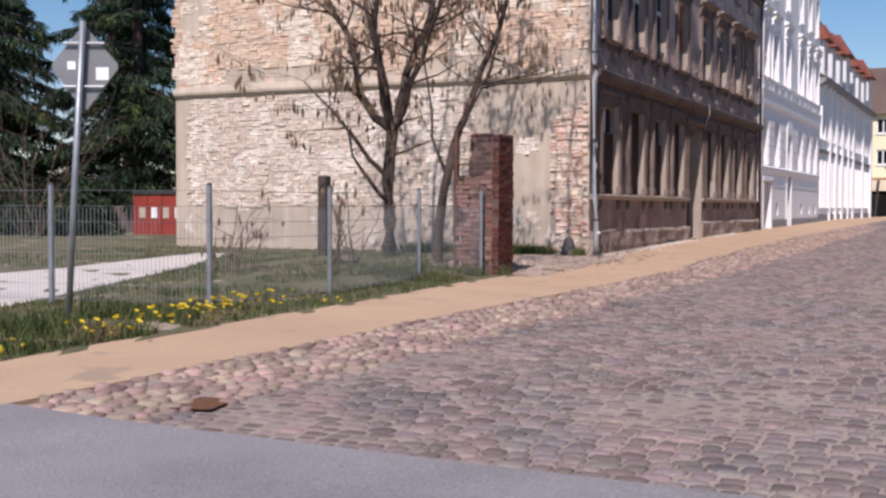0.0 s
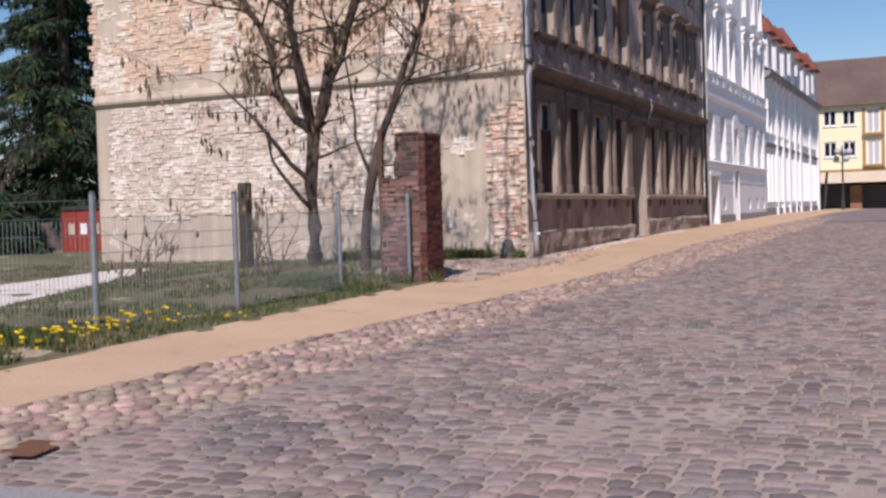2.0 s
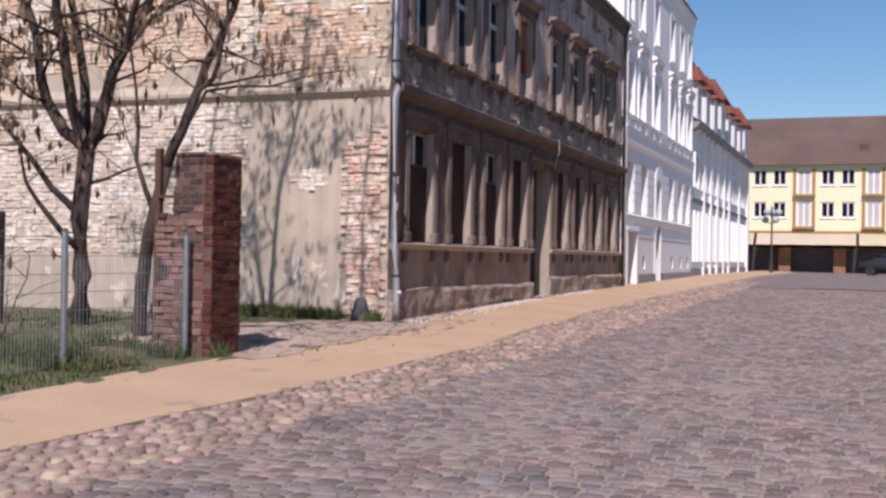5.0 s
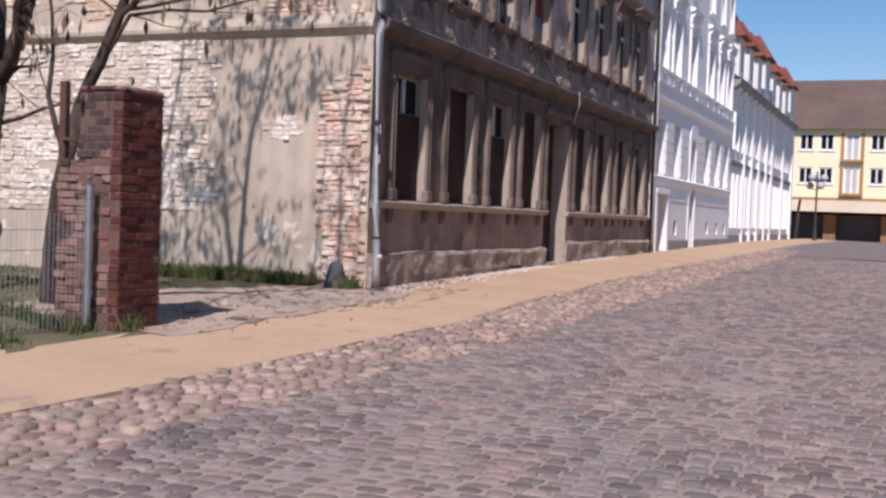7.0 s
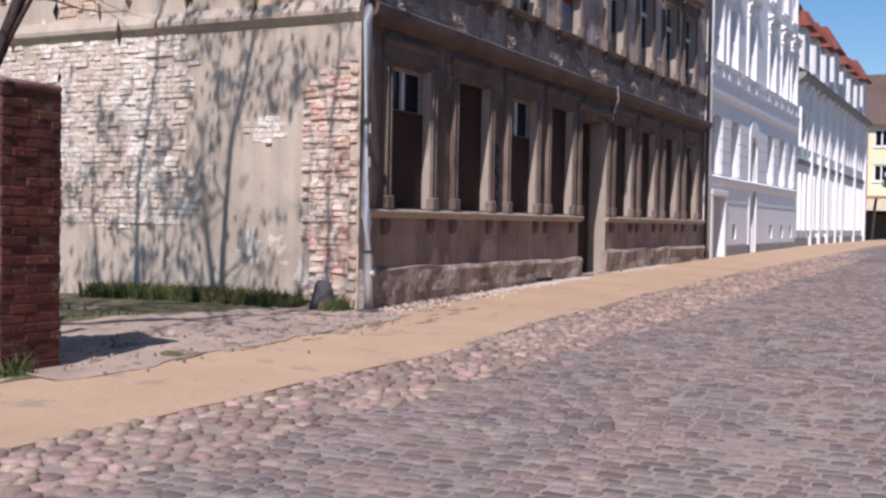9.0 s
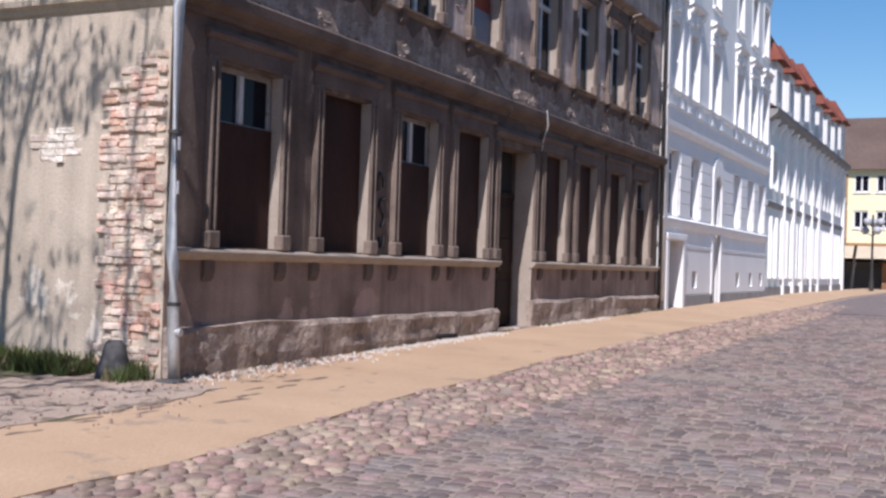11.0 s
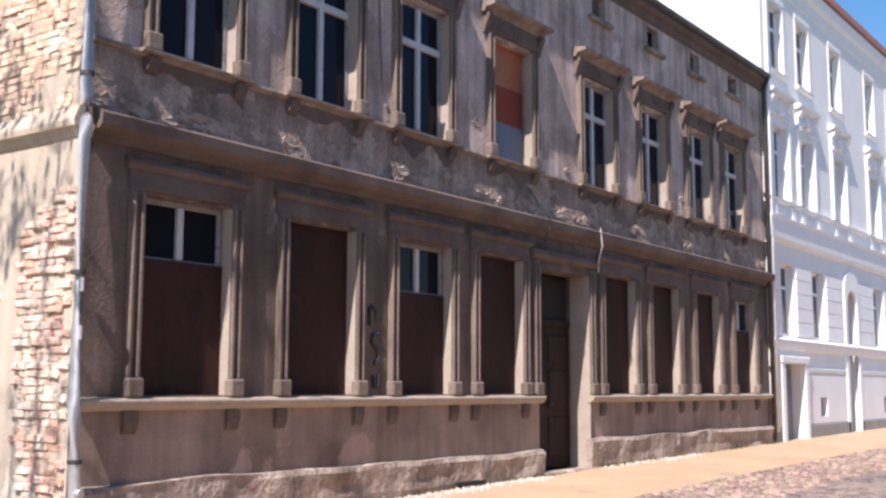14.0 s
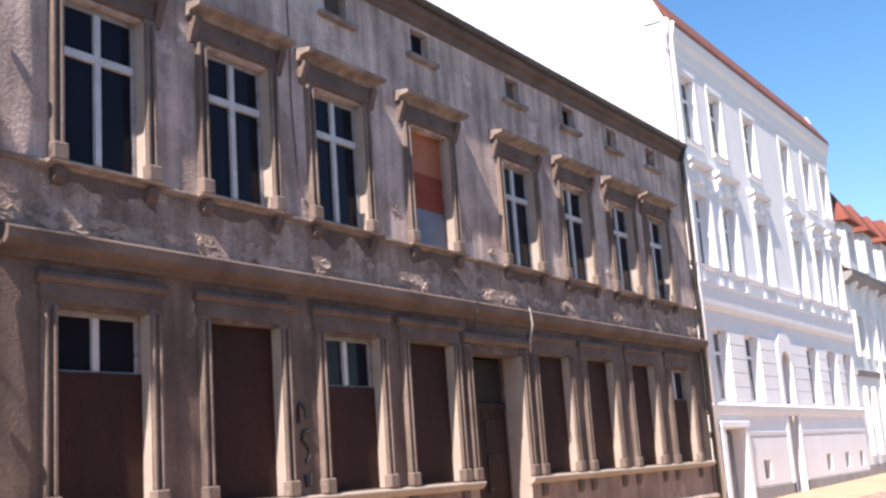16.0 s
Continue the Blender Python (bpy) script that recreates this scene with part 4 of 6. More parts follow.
# gable, body, roof of the white house
shell = bmesh.new()
sec = ((0.5, 0.0), (0.5, 11.9), (-0.08, 11.9), (0.42, 13.0), (6.2, 15.2), (12.0, 12.4), (12.0, 0.0))
for x, flip in ((WX0, 1), (WX1, 0)):
    vs = [shell.verts.new((x, y, z)) for y, z in sec]
    shell.faces.new(vs if flip else vs[::-1])
bk = [shell.verts.new(p) for p in ((WX0, 12.0, 0), (WX1, 12.0, 0), (WX1, 12.0, 12.3), (WX0, 12.0, 12.3))]
shell.faces.new(bk[::-1])
part("wall", shell, M_WHITE, white, "smooth white fire wall")
rf = bmesh.new()
for (ya, za), (yb, zb) in (((-0.17, 11.98), (0.45, 12.95)), ((0.45, 12.95), (6.2, 15.0)), ((6.2, 15.0), (12.3, 12.2))):
    q = [rf.verts.new(p) for p in ((WX0 + 0.06, ya, za), (WX1 + 0.15, ya, za), (WX1 + 0.15, yb, zb), (WX0 + 0.06, yb, zb))]
    rf.faces.new(q)
    q2 = [rf.verts.new((v.co.x, v.co.y, v.co.z - 0.12)) for v in q]
    rf.faces.new(q2[::-1])
    for k in range(4):
        rf.faces.new((q[k], q2[k], q2[(k + 1) % 4], q[(k + 1) % 4]))
bmesh.ops.recalc_face_normals(rf, faces=rf.faces)
part("roof", rf, M_TILE_OLD, white, "red tiled roof")
pw = thing("downpipe", "white rain pipe at the corner of the white house", "downpipe")
part("pipe", tube(bmesh.new(), [(WX0 + 0.12, -0.2, 11.9), (WX0 + 0.12, -0.12, 11.5), (WX0 + 0.12, -0.12, 8.9), (WX0 + 0.12, -0.12, 0.5)], [0.05] * 4, 8), M_WHITE_TRIM, pw, "", True)

# ---- pale terrace with red dormers ----
TX0, TX1 = 33.45, 57.5
terr = thing("terraced_house", "pale grey-green terraced house with red-tiled dormers", "house")
tops, tw = [], []
for k in range(9):
    c = TX0 + 1.5 + 2.5 * k
    tw.append(c)
    tops += [(c - 0.52, c + 0.52, 1.1, 3.2), (c - 0.55, c + 0.55, 4.5, 5.9)]
part("wall", wall_x(TX0, 45.5, 0.1, 7.4, 0.0, 0.4, [o for o in tops if o[1] < 45.4]), M_GREENISH, terr)
part("wall", wall_x(45.5, TX1, 0.1, 7.4, 0.0, 0.4, [o for o in tops if o[0] > 45.5]), M_PALEGREY, terr)
part("wall", boxes((TX0, TX1, 9.6, 10, 0.1, 7.4), (TX1 - 0.3, TX1, 0.4, 9.6, 0.1, 7.4)), M_PALEGREY, terr)
for c in tw:
    simple_window(c, 0.55, 4.5, 5.9, 0.0, terr, M_WHITE_TRIM)
    win = simple_window(c, 0.52, 1.1, 3.2, 0.0, terr, M_WHITE_TRIM, 0.22)
    # added white strips that stand for the sunlit window reveals
    for s in (-1, 1):
        part("jamb", boxes((c + s * 0.62 - 0.07, c + s * 0.62 + 0.07, -0.13, 0.0, 1.05, 3.4), bevel=0.012), M_WHITE_TRIM, terr, "white strip added for the sunlit window reveal")
        part("jamb", boxes((c + s * 0.64 - 0.06, c + s * 0.64 + 0.06, -0.10, 0.0, 4.42, 6.05), bevel=0.012), M_WHITE_TRIM, terr, "white strip added for the sunlit window reveal")
for x, w in ((37.1, 0.1), (39.6, 0.22), (42.1, 0.2), (44.8, 0.1), (47.2, 0.2), (52.2, 0.12), (57.2, 0.25)):
    part("pilaster", boxes((x - w, x + w, -0.16, 0.0, 0.3, 7.1), bevel=0.02), M_WHITE_TRIM, terr, "tall white pilaster")
part("string_course", profile(((0.0, 3.75), (-0.08, 3.78), (-0.1, 3.95), (0.0, 4.0)), TX0, TX1), M_WPLINTH, terr)
part("plinth", boxes((TX0, TX1, -0.06, 0.0, -0.1, 0.75)), M_WPLINTH, terr)
part("cornice", profile(((0.0, 6.95), (-0.15, 7.05), (-0.35, 7.2), (-0.38, 7.4), (0.0, 7.45)), TX0, TX1), M_WPLINTH, terr)
rf = bmesh.new()
for (ya, za), (yb, zb) in (((-0.4, 7.35), (5.0, 11.0)), ((5.0, 11.0), (10.2, 7.3))):
    q = [rf.verts.new(p) for p in ((TX0, ya, za), (TX1 + 0.1, ya, za), (TX1 + 0.1, yb, zb), (TX0, yb, zb))]
    rf.faces.new(q)
for x in (TX0, TX1 + 0.1):
    rf.faces.new([rf.verts.new(p) for p in ((x, -0.4, 7.35), (x, 10.2, 7.3), (x, 5.0, 11.0))])
part("roof", rf, M_TILE_DARK, terr, "dark tiled roof")
for k in range(15):
    c = TX0 + 0.9 + 1.6 * k
    part("bracket", profile(((0.0, 6.45), (-0.08, 6.5), (-0.12, 6.75), (-0.3, 6.95), (-0.3, 7.05), (0.0, 7.05)), c - 0.11, c + 0.11), M_WHITE_TRIM, terr, "white scrolled cornice bracket")
for k in range(8):
    c = TX0 + 1.6 + 2.95 * k
    big = k % 4 == 3
    w, top = (0.95, 9.6) if big else (0.68, 9.3)
    dm = thing("dormer", "", "")
    for key in ("label", "category"):
        if key in dm:
            del dm[key]
    dm.parent = terr
    part("dormer_front", wall_x(c - w, c + w, 7.46, top, -0.12, 0.06, [(c - 0.36, c + 0.36, 7.8, 8.95)]), M_PALEGREY, dm, "grey dormer front")
    # cheeks get white instead of the front's grey to show sun on them
    for s in (-1, 1):
        part("dormer_cheek", boxes((c + s * w - 0.05, c + s * w + 0.05, 0.06, 2.6, 7.46, top)), M_WHITE_TRIM, dm, "dormer cheek coloured white as if sunlit")
    part("window_frame", boxes((c - 0.36, c - 0.3, -0.03, 0.03, 7.8, 8.95), (c + 0.3, c + 0.36, -0.03, 0.03, 7.8, 8.95), (c - 0.03, c + 0.03, -0.03, 0.03, 7.8, 8.95), (c - 0.36, c + 0.36, -0.03, 0.03, 8.89, 8.95)), M_WHITE_TRIM, dm)
    part("pane", boxes((c - 0.36, c + 0.36, 0.02, 0.03, 7.8, 8.95)), M_GLASS, dm)
    cap = bmesh.new()
    g = w + 0.28
    peak = top + 1.25
    a = [cap.verts.new(p) for p in ((c - g, -0.4, top - 0.03), (c + g, -0.4, top - 0.03), (c + g, 3.6, top - 0.03), (c - g, 3.6, top - 0.03))]
    t1, t2 = cap.verts.new((c, 0.35, peak)), cap.verts.new((c, 3.6, peak))
    for f in ((a[0], a[1], t1), (a[1], a[2], t2, t1), (a[3], a[0], t1, t2), (a[2], a[3], t2), (a[3], a[2], a[1], a[0])):
        cap.faces.new(f)
    part("dormer_roof", cap, M_TILE, dm, "red tiled hipped dormer roof")

# ---- yellow building at the end of the street ----
YX = 75.0
yel = thing("yellow_building", "yellow three-storey block with brown roof and shops below", "building")
yop, ywin, ydoor = [], [], []
yy = 7.6
while yy > -46:
    ydoor.append(yy)
    ywin += [yy - 1.78, yy - 3.26]
    yy -= 5.1
bmw = wall_x(-9.0, 50.0, 3.3, 8.15, 0.0, 0.4, [(-c - 0.5, -c + 0.5, z, z + 1.1) for c in ywin for z in (4.35, 6.6)] + [(-c - 0.5, -c + 0.5, z, z + 1.7) for c in ydoor for z in (3.75, 6.0)])


def storey(z):
    """Upper storeys are taller than the plan's by an eighth."""
    return z if z < 2.3 else 2.3 + (z - 2.3) * 1.13


def turned(bm):
    """Turns a wall built along x so that it faces the street's near end."""
    for v in bm.verts:
        v.co.z = storey(v.co.z)
    bmesh.ops.transform(bm, verts=bm.verts, matrix=Matrix.Translation((YX, 0, 0)) @ Matrix.Rotation(radians(-90), 4, "Z"))
    return bm


part("wall", turned(bmw), M_YELLOW, yel, "warm yellow rendered wall")
for c in ywin:
    for z in (4.35, 6.6):
        w = thing("window", "", "")
        for key in ("label", "category"):
            if key in w:
                del w[key]
        w.parent = yel
        part("window_frame", turned(boxes((-c - 0.5, -c - 0.42, 0.05, 0.12, z, z + 1.1), (-c + 0.42, -c + 0.5, 0.05, 0.12, z, z + 1.1), (-c - 0.05, -c + 0.05, 0.05, 0.12, z, z + 1.1), (-c - 0.5, -c + 0.5, 0.05, 0.12, z, z + 0.08), (-c - 0.5, -c + 0.5, 0.05, 0.12, z + 1.02, z + 1.1), (-c - 0.6, -c + 0.6, -0.08, 0.05, z - 0.08, z - 0.005))), M_WHITE_TRIM, w)
        part("pane", turned(boxes((-c - 0.42, -c + 0.42, 0.1, 0.11, z + 0.08, z + 1.02))), M_GLASS, w)
for c in ydoor:
    for z in (3.75, 6.0):
        w = thing("french_window", "", "")
        for key in ("label", "category"):
            if key in w:
                del w[key]
        w.parent = yel
        part("window_frame", turned(boxes((-c - 0.5, -c - 0.4, 0.05, 0.12, z, z + 1.7), (-c + 0.4, -c + 0.5, 0.05, 0.12, z, z + 1.7), (-c - 0.06, -c + 0.06, 0.05, 0.12, z, z + 1.7), (-c - 0.5, -c + 0.5, 0.05, 0.12, z + 1.6, z + 1.7))), M_WHITE_TRIM, w)
        part("pane", turned(boxes((-c - 0.4, -c + 0.4, 0.1, 0.11, z, z + 1.6))), M_CURTAIN, w)
        part("balcony_slab", turned(boxes((-c - 0.85, -c + 0.85, -0.35, 0.0, z - 0.18, z - 0.02))), M_BALC, w)
        for s in (-0.72, 0.72):
            part("surround", turned(boxes((-c + s - 0.12, -c + s + 0.12, -0.05, 0.0, z, z + 1.75))), M_BALC, w, "brown painted surround")
part("string_course", turned(boxes((-9, 50, -0.12, 0.0, 3.26, 3.42))), M_BALC, yel)
k = 0
c = 8.5
while c > -48:
    aw = bmesh.new()
    a = [aw.verts.new(p) for p in ((-c, -0.02, 3.3), (-c + 7.4, -0.02, 3.3), (-c + 7.4, -1.2, 2.45), (-c, -1.2, 2.45), (-c, -1.2, 2.25), (-c + 7.4, -1.2, 2.25))]
    aw.faces.new(a[:4])
    aw.faces.new((a[3], a[2], a[5], a[4]))
    bmesh.ops.solidify(aw, geom=aw.faces[:], thickness=0.03)
    part("awning", turned(aw), M_AWNING if k != 2 else M_YELLOW, yel, "cream cloth awning")
    c -= 7.6
    k += 1
part("shop_front", turned(boxes((-9, 50, 0.6, 0.8, 0.2, 3.3))), M_DARKSHOP, yel, "dark recessed shop front")
for k in range(14):
    c = -7 + 4.1 * k
    part("pier", turned(boxes((c - 0.45, c + 0.45, 0.0, 0.6, 0.1, 3.3))), M_SHOPPIER, yel, "brown brick pier")
rf = bmesh.new()
q = [rf.verts.new(p) for p in ((YX - 0.5, 9.3, 8.75), (YX - 0.5, -50.3, 8.75), (YX + 6.0, -50.3, 13.2), (YX + 6.0, 9.3, 13.2), (YX + 12.5, 9.3, 8.75), (YX + 12.5, -50.3, 8.75))]
for f in ((0, 1, 2, 3), (3, 2, 5, 4)):
    rf.faces.new([q[i] for i in f])
for f in ((0, 3, 4), (1, 5, 2)):
    rf.faces.new([q[i] for i in f])
part("roof", rf, M_TILE_DARK, yel, "large brown tiled roof")
for c in (-9.5, -18.0, -30.0):
    part("chimney", boxes((YX + 5.2, YX + 6.4, c - 0.5, c + 0.5, 12.4, 13.8)), M_SHOPPIER, yel, "brick chimney")
for c in (3.0, -7.0, -16.0):
    part("roof_vent", boxes((YX + 1.2, YX + 1.9, c - 0.3, c + 0.3, 9.4, 10.5), bevel=0.05), M_TILE_DARK, yel)
part("wall", boxes((YX + 11.6, YX + 12, -50, 9, 0, 8.85), (YX + 0.4, YX + 11.6, 8.6, 9, 0, 8.85), (YX + 0.4, YX + 11.6, -50, -49.6, 0, 8.85)), M_YELLOW, yel)


# ---- lamps and cars at the end of the street ----
def lamp(x, y):
    t = thing("street_lamp", "ornamental lamp post with clustered dark globes", "street lamp", "lamps of the square", at=(x, y, gz(x, y)))
    part("pole", tube(bmesh.new(), [(0, 0, -0.1), (0, 0, 0.6), (0, 0, 0.62), (0, 0, 4.4)], [0.13, 0.12, 0.07, 0.05], 8), M_DARKMETAL, t)
    for k in range(5):
        a = 2 * math.pi * k / 5
        p = Vector((0.45 * math.cos(a), 0.45 * math.sin(a), 3.5 if k % 2 else 4.0))
        part("arm", tube(bmesh.new(), [(0, 0, p.z - 0.3), p * 0.6 + Vector((0, 0, 0.4 * p.z - 0.2)), p], [0.025] * 3, 5), M_DARKMETAL, t)
        g = bmesh.new()
        bmesh.ops.create_icosphere(g, subdivisions=2, radius=0.24, matrix=Matrix.Translation(p))
        part("globe", g, M_LAMPGLASS, t, "grey glass globe", True)


lamp(60.0, -1.4)
lamp(64.0, -10.2)


def car(x, y, yaw, paint, label):
    t = thing("car", label, "car", at=(x, y, gz(x, y)))
    t.rotation_euler = (0, 0, yaw)
    b = bmesh.new()
    side = ((-2.1, 0.3), (-2.12, 0.75), (-1.95, 0.9), (-1.2, 0.98), (-0.7, 1.42), (0.6, 1.45), (1.35, 1.0), (2.05, 0.88), (2.15, 0.55), (2.1, 0.3))
    l1 = [b.verts.new((px, -0.82 + (0.14 if pz > 1.1 else 0), pz)) for px, pz in side]
    l2 = [b.verts.new((px, 0.82 - (0.14 if pz > 1.1 else 0), pz)) for px, pz in side]
    for i in range(len(side)):
        j = (i + 1) % len(side)
        b.faces.new((l1[i], l1[j], l2[j], l2[i]))
    b.faces.new(l1[::-1])
    b.faces.new(l2)
    bmesh.ops.recalc_face_normals(b, faces=b.faces)
    bmesh.ops.bevel(b, geom=b.edges[:], offset=0.05, segments=2, affect="EDGES")
    part("body", b, paint, t, "", True)
    for s in (-0.80, 0.80):
        part("side_window", boxes((-1.0, 1.0, s * 0.93 - 0.02, s * 0.93 + 0.02, 1.02, 1.32)), M_GLASS, t)
        for wx in (-1.3, 1.35):
            w = part("wheel", tube(bmesh.new(), [(wx, s - 0.1, 0.31), (wx, s + 0.1, 0.31)], [0.31, 0.31], 16), M_TYRE, t)
    part("rear_window", boxes((-1.12, -0.8, -0.6, 0.6, 1.05, 1.3)), M_GLASS, t)


car(61.0, -9.0, 1.45, M_CARDARK, "dark parked car by the square")
car(63.5, -11.6, 1.5, M_CARPAINT, "white parked car by the square")

# ---- brick gate pillar ----
PX0, PX1, PY0, PY1 = -6.5, -5.88, -0.70, -0.2
pil = thing("gate_pillar", "crumbling red brick gate pillar, plaster remnants on its sunlit side", "pillar")
part("core", boxes((PX0 + 0.008, PX1 - 0.008, PY0 + 0.006, PY1 - 0.008, -0.15, 2.22), (PX0 + 0.05, PX1 - 0.06, PY1 - 0.02, 0.0, -0.15, 1.55)), M_PILLAR_CORE, pil, "dirty mortar core")
bl = 0.25
stretcher = {}


def brick_mesh(w, d, h, m):
    key = (round(w, 3), round(d, 3), round(h, 3), m.name)
    if key not in stretcher:
        bm = boxes((-w / 2, w / 2, -d / 2, d / 2, -h / 2, h / 2), bevel=0.006)
        stretcher[key] = mesh_of(bm, "brick", m)
    return stretcher[key]


def put_brick(x, y, z, w, d, h, parent, jitter=0.004, m=M_PILLAR_BRICK):
    ob = new("brick", brick_mesh(w, d, h, m))
    ob.parent = parent
    ob.location = (x + random.uniform(-jitter, jitter), y + random.uniform(-jitter, jitter), z)
    ob.rotation_euler = (0, 0, random.uniform(-0.02, 0.02))
    return ob


course = 0.077
for k in range(29):
    z = -0.05 + course * (k + 0.5)
    odd = k % 2
    # street face and its back: stretchers or headers
    ws = [0.255, 0.255, 0.11] if odd else [0.11, 0.255, 0.255]
    x = PX0
    for w in ws:
        put_brick(x + w / 2, PY0 + 0.055, z, w - 0.006, 0.115, 0.069, pil, 0.008)
        x += w
    x = PY0 + 0.118
    for w in ([0.2, 0.2] if odd else [0.1, 0.2, 0.1]):
        if random.random() > 0.06:
            put_brick(PX0 + 0.055 + 0.03 * random.random() ** 3, x + w / 2, z, 0.115, w - 0.006, 0.070, pil, 0.011, M_PILLAR_DIRTY)
        put_brick(PX1 - 0.055, x + w / 2, z, 0.115, w - 0.01, 0.066, pil)
        x += w
    if z < 1.55:
        for y in (-0.12, 0.0):
            if random.random() > 0.1:
                put_brick(PX0 + 0.08 + 0.02 * random.random(), y, z, 0.115, 0.14, 0.066, pil, 0.014, M_PILLAR_DIRTY)
part("cap", boxes((PX0 - 0.01, PX1 + 0.012, PY0 - 0.012, PY1 + 0.01, 2.185, 2.25), bevel=0.025), M_PILLAR_DIRTY, pil, "weathered brick capping")
bar = thing("iron_gate_post", "rusty iron gate post with hinge pins", "gate post")
part("post", boxes((-6.36, -6.28, 0.10, 0.18, -0.1, 2.32), bevel=0.01), M_IRON, bar)
part("hinge", boxes((-6.38, -6.33, -0.12, 0.12, 1.74, 1.77), (-6.4, -6.34, -0.16, -0.12, 1.6, 1.82)), M_IRON, bar)
tagged(part("wooden_post", boxes((-5.7, -5.5, 3.1, 3.28, -0.1, 1.62), bevel=0.02), M_WOOD_OLD), "thick grey weathered wooden post", "post")

# ---- wire fence ----
fence = thing("wire_fence", "galvanised steel wire mesh fence", "fence")
FP = [(-13.2, -0.15), (-11.05, -0.36), (-8.4, -0.25), (-6.62, -0.45)]
BP = [(-13.2, -0.15), (-13.6, 1.8), (-14.2, 5.2), (-15.0, 9.0)]
for x, y in FP + BP[1:]:
    z = gz(x, y)
    part("post", tube(bmesh.new(), [(x, y, z - 0.2), (x, y, z + 1.36)], [0.032, 0.032], 8), M_GALV, fence, "round galvanised post")
    part("post_cap", tube(bmesh.new(), [(x, y, z + 1.36), (x, y, z + 1.39)], [0.036, 0.02], 8), M_CAST, fence)
for P_ in (FP, BP):
    for (xa, ya), (xb, yb) in zip(P_, P_[1:]):
        n = max(2, int(math.dist((xa, ya), (xb, yb)) / 0.05))
        me_v, me_f = [], []

        def wire_box(p, q, r):
            way = (q - p).normalized()
            u = way.orthogonal().normalized() * r
            w = way.cross(u)
            s = len(me_v)
            for e in (p, q):
                for d in (u, w, -u - w):
                    me_v.append(e + d)
            for k in range(3):
                me_f.append((s + k, s + (k + 1) % 3, s + 3 + (k + 1) % 3, s + 3 + k))

        for i in range(n + 1):
            f = i / n
            x, y = xa + (xb - xa) * f, ya + (yb - ya) * f
            z = gz(x, y)
            wire_box(Vector((x, y, z + 0.03)), Vector((x, y, z + 1.1)), 0.0021)
        for k in range(8):
            z = 0.05 + 1.25 * k / 7
            wire_box(Vector((xa, ya, gz(xa, ya) + z)), Vector((xb, yb, gz(xb, yb) + z)), 0.003 if k not in (0, 7) else 0.0035)
        me = bpy.data.meshes.new("wire_mesh")
        me.from_pydata(me_v, [], me_f)
        me.materials.append(M_GALV)
        ob = new("wire_mesh", me)
        ob.parent = fence
        tagged(ob, "fine steel wire mesh", kind="stuff")

# ---- sign seen from behind ----
sg = thing("road_sign", "diamond-shaped road sign seen from its grey back", "road sign")
SX, SY = -14.92, 0.16
part("pole", tube(bmesh.new(), [(SX - 0.02, SY + 0.06, -0.2), (SX, SY - 0.02, 1.2), (SX + 0.03, SY - 0.12, 2.84)], [0.032] * 3, 10), M_GALV, sg, "", True)
away = Vector((0.89, 0.45, 0)).normalized()
side_ = Vector((-away.y, away.x, 0))
ctr = Vector((SX + 0.06, SY - 0.10, 2.41))
dia = bmesh.new()
ps = [ctr + side_ * a * 0.32 + Vector((0, 0, b * 0.42)) for a, b in ((0.06, 1), (0.0, 1.0), (1, 0.06), (1, -0.06), (0.06, -1), (-0.06, -1), (-1, -0.06), (-1, 0.06))]
fv = [dia.verts.new(p + away * 0.03) for p in ps]
bv = [dia.verts.new(p + away * 0.05) for p in ps]
dia.faces.new(fv)
dia.faces.new(bv[::-1])
for k in range(8):
    dia.faces.new((fv[k], bv[k], bv[(k + 1) % 8], fv[(k + 1) % 8]))
part("sign_plate", dia, M_SIGN, sg, "grey metal plate")
for dz in (0.22, -0.2):
    part("clamp", tube(bmesh.new(), [ctr + side_ * 0.2 + Vector((0, 0, dz)), ctr - side_ * 0.2 + Vector((0, 0, dz))], [0.014] * 2, 6), M_GALV, sg)
for a, z, w in ((0.13, 0.01, 0.04), (-0.17, -0.07, 0.062)):
    s_ = bmesh.new()
    p = ctr + side_ * a + Vector((0, 0, z)) + away * 0.026
    q = [s_.verts.new(p + side_ * i * w + Vector((0, 0, j * w))) for i, j in ((-1, -1), (1, -1), (1, 1), (-1, 1))]
    s_.faces.new(q)
    part("sticker", s_, M_STICKER, sg, "white square sticker")

# ---- far left: red panel wall, old fence and low brick wall ----
rw = thing("red_fence", "red painted board fence with pale patches", "fence")
for k in range(8):
    y = 13.2 + 0.62 * k
    part("board", boxes((6.0, 6.06, y, y + 0.6, -0.1, 1.55 - 0.02 * k), bevel=0.01), M_REDWALL, rw)
part("rail", boxes((5.94, 6.0, 13.2, 18.1, 1.45, 1.56)), M_DARKMETAL, rw)
for k in range(5):
    part("pale_patch", boxes((5.985, 6.0, 15.6 + 0.5 * k, 15.85 + 0.5 * k, 0.65, 1.0)), M_STICKER if k % 2 else M_GABLE, rw)
lw = thing("garden_wall", "low brick garden wall with iron railing", "wall")
part("wall", boxes((6.3, 6.6, 18.2, 45, -0.1, 1.05), bevel=0.02), M_MORTAR_DIRTY, lw)
for k in range(60):
    part("railing_bar", boxes((6.43, 6.46, 19.6 + 0.4 * k, 19.63 + 0.4 * k, 1.05, 2.1)), M_DARKMETAL, lw)
part("rail", boxes((6.42, 6.47, 19.5, 44, 2.0, 2.05)), M_DARKMETAL, lw)

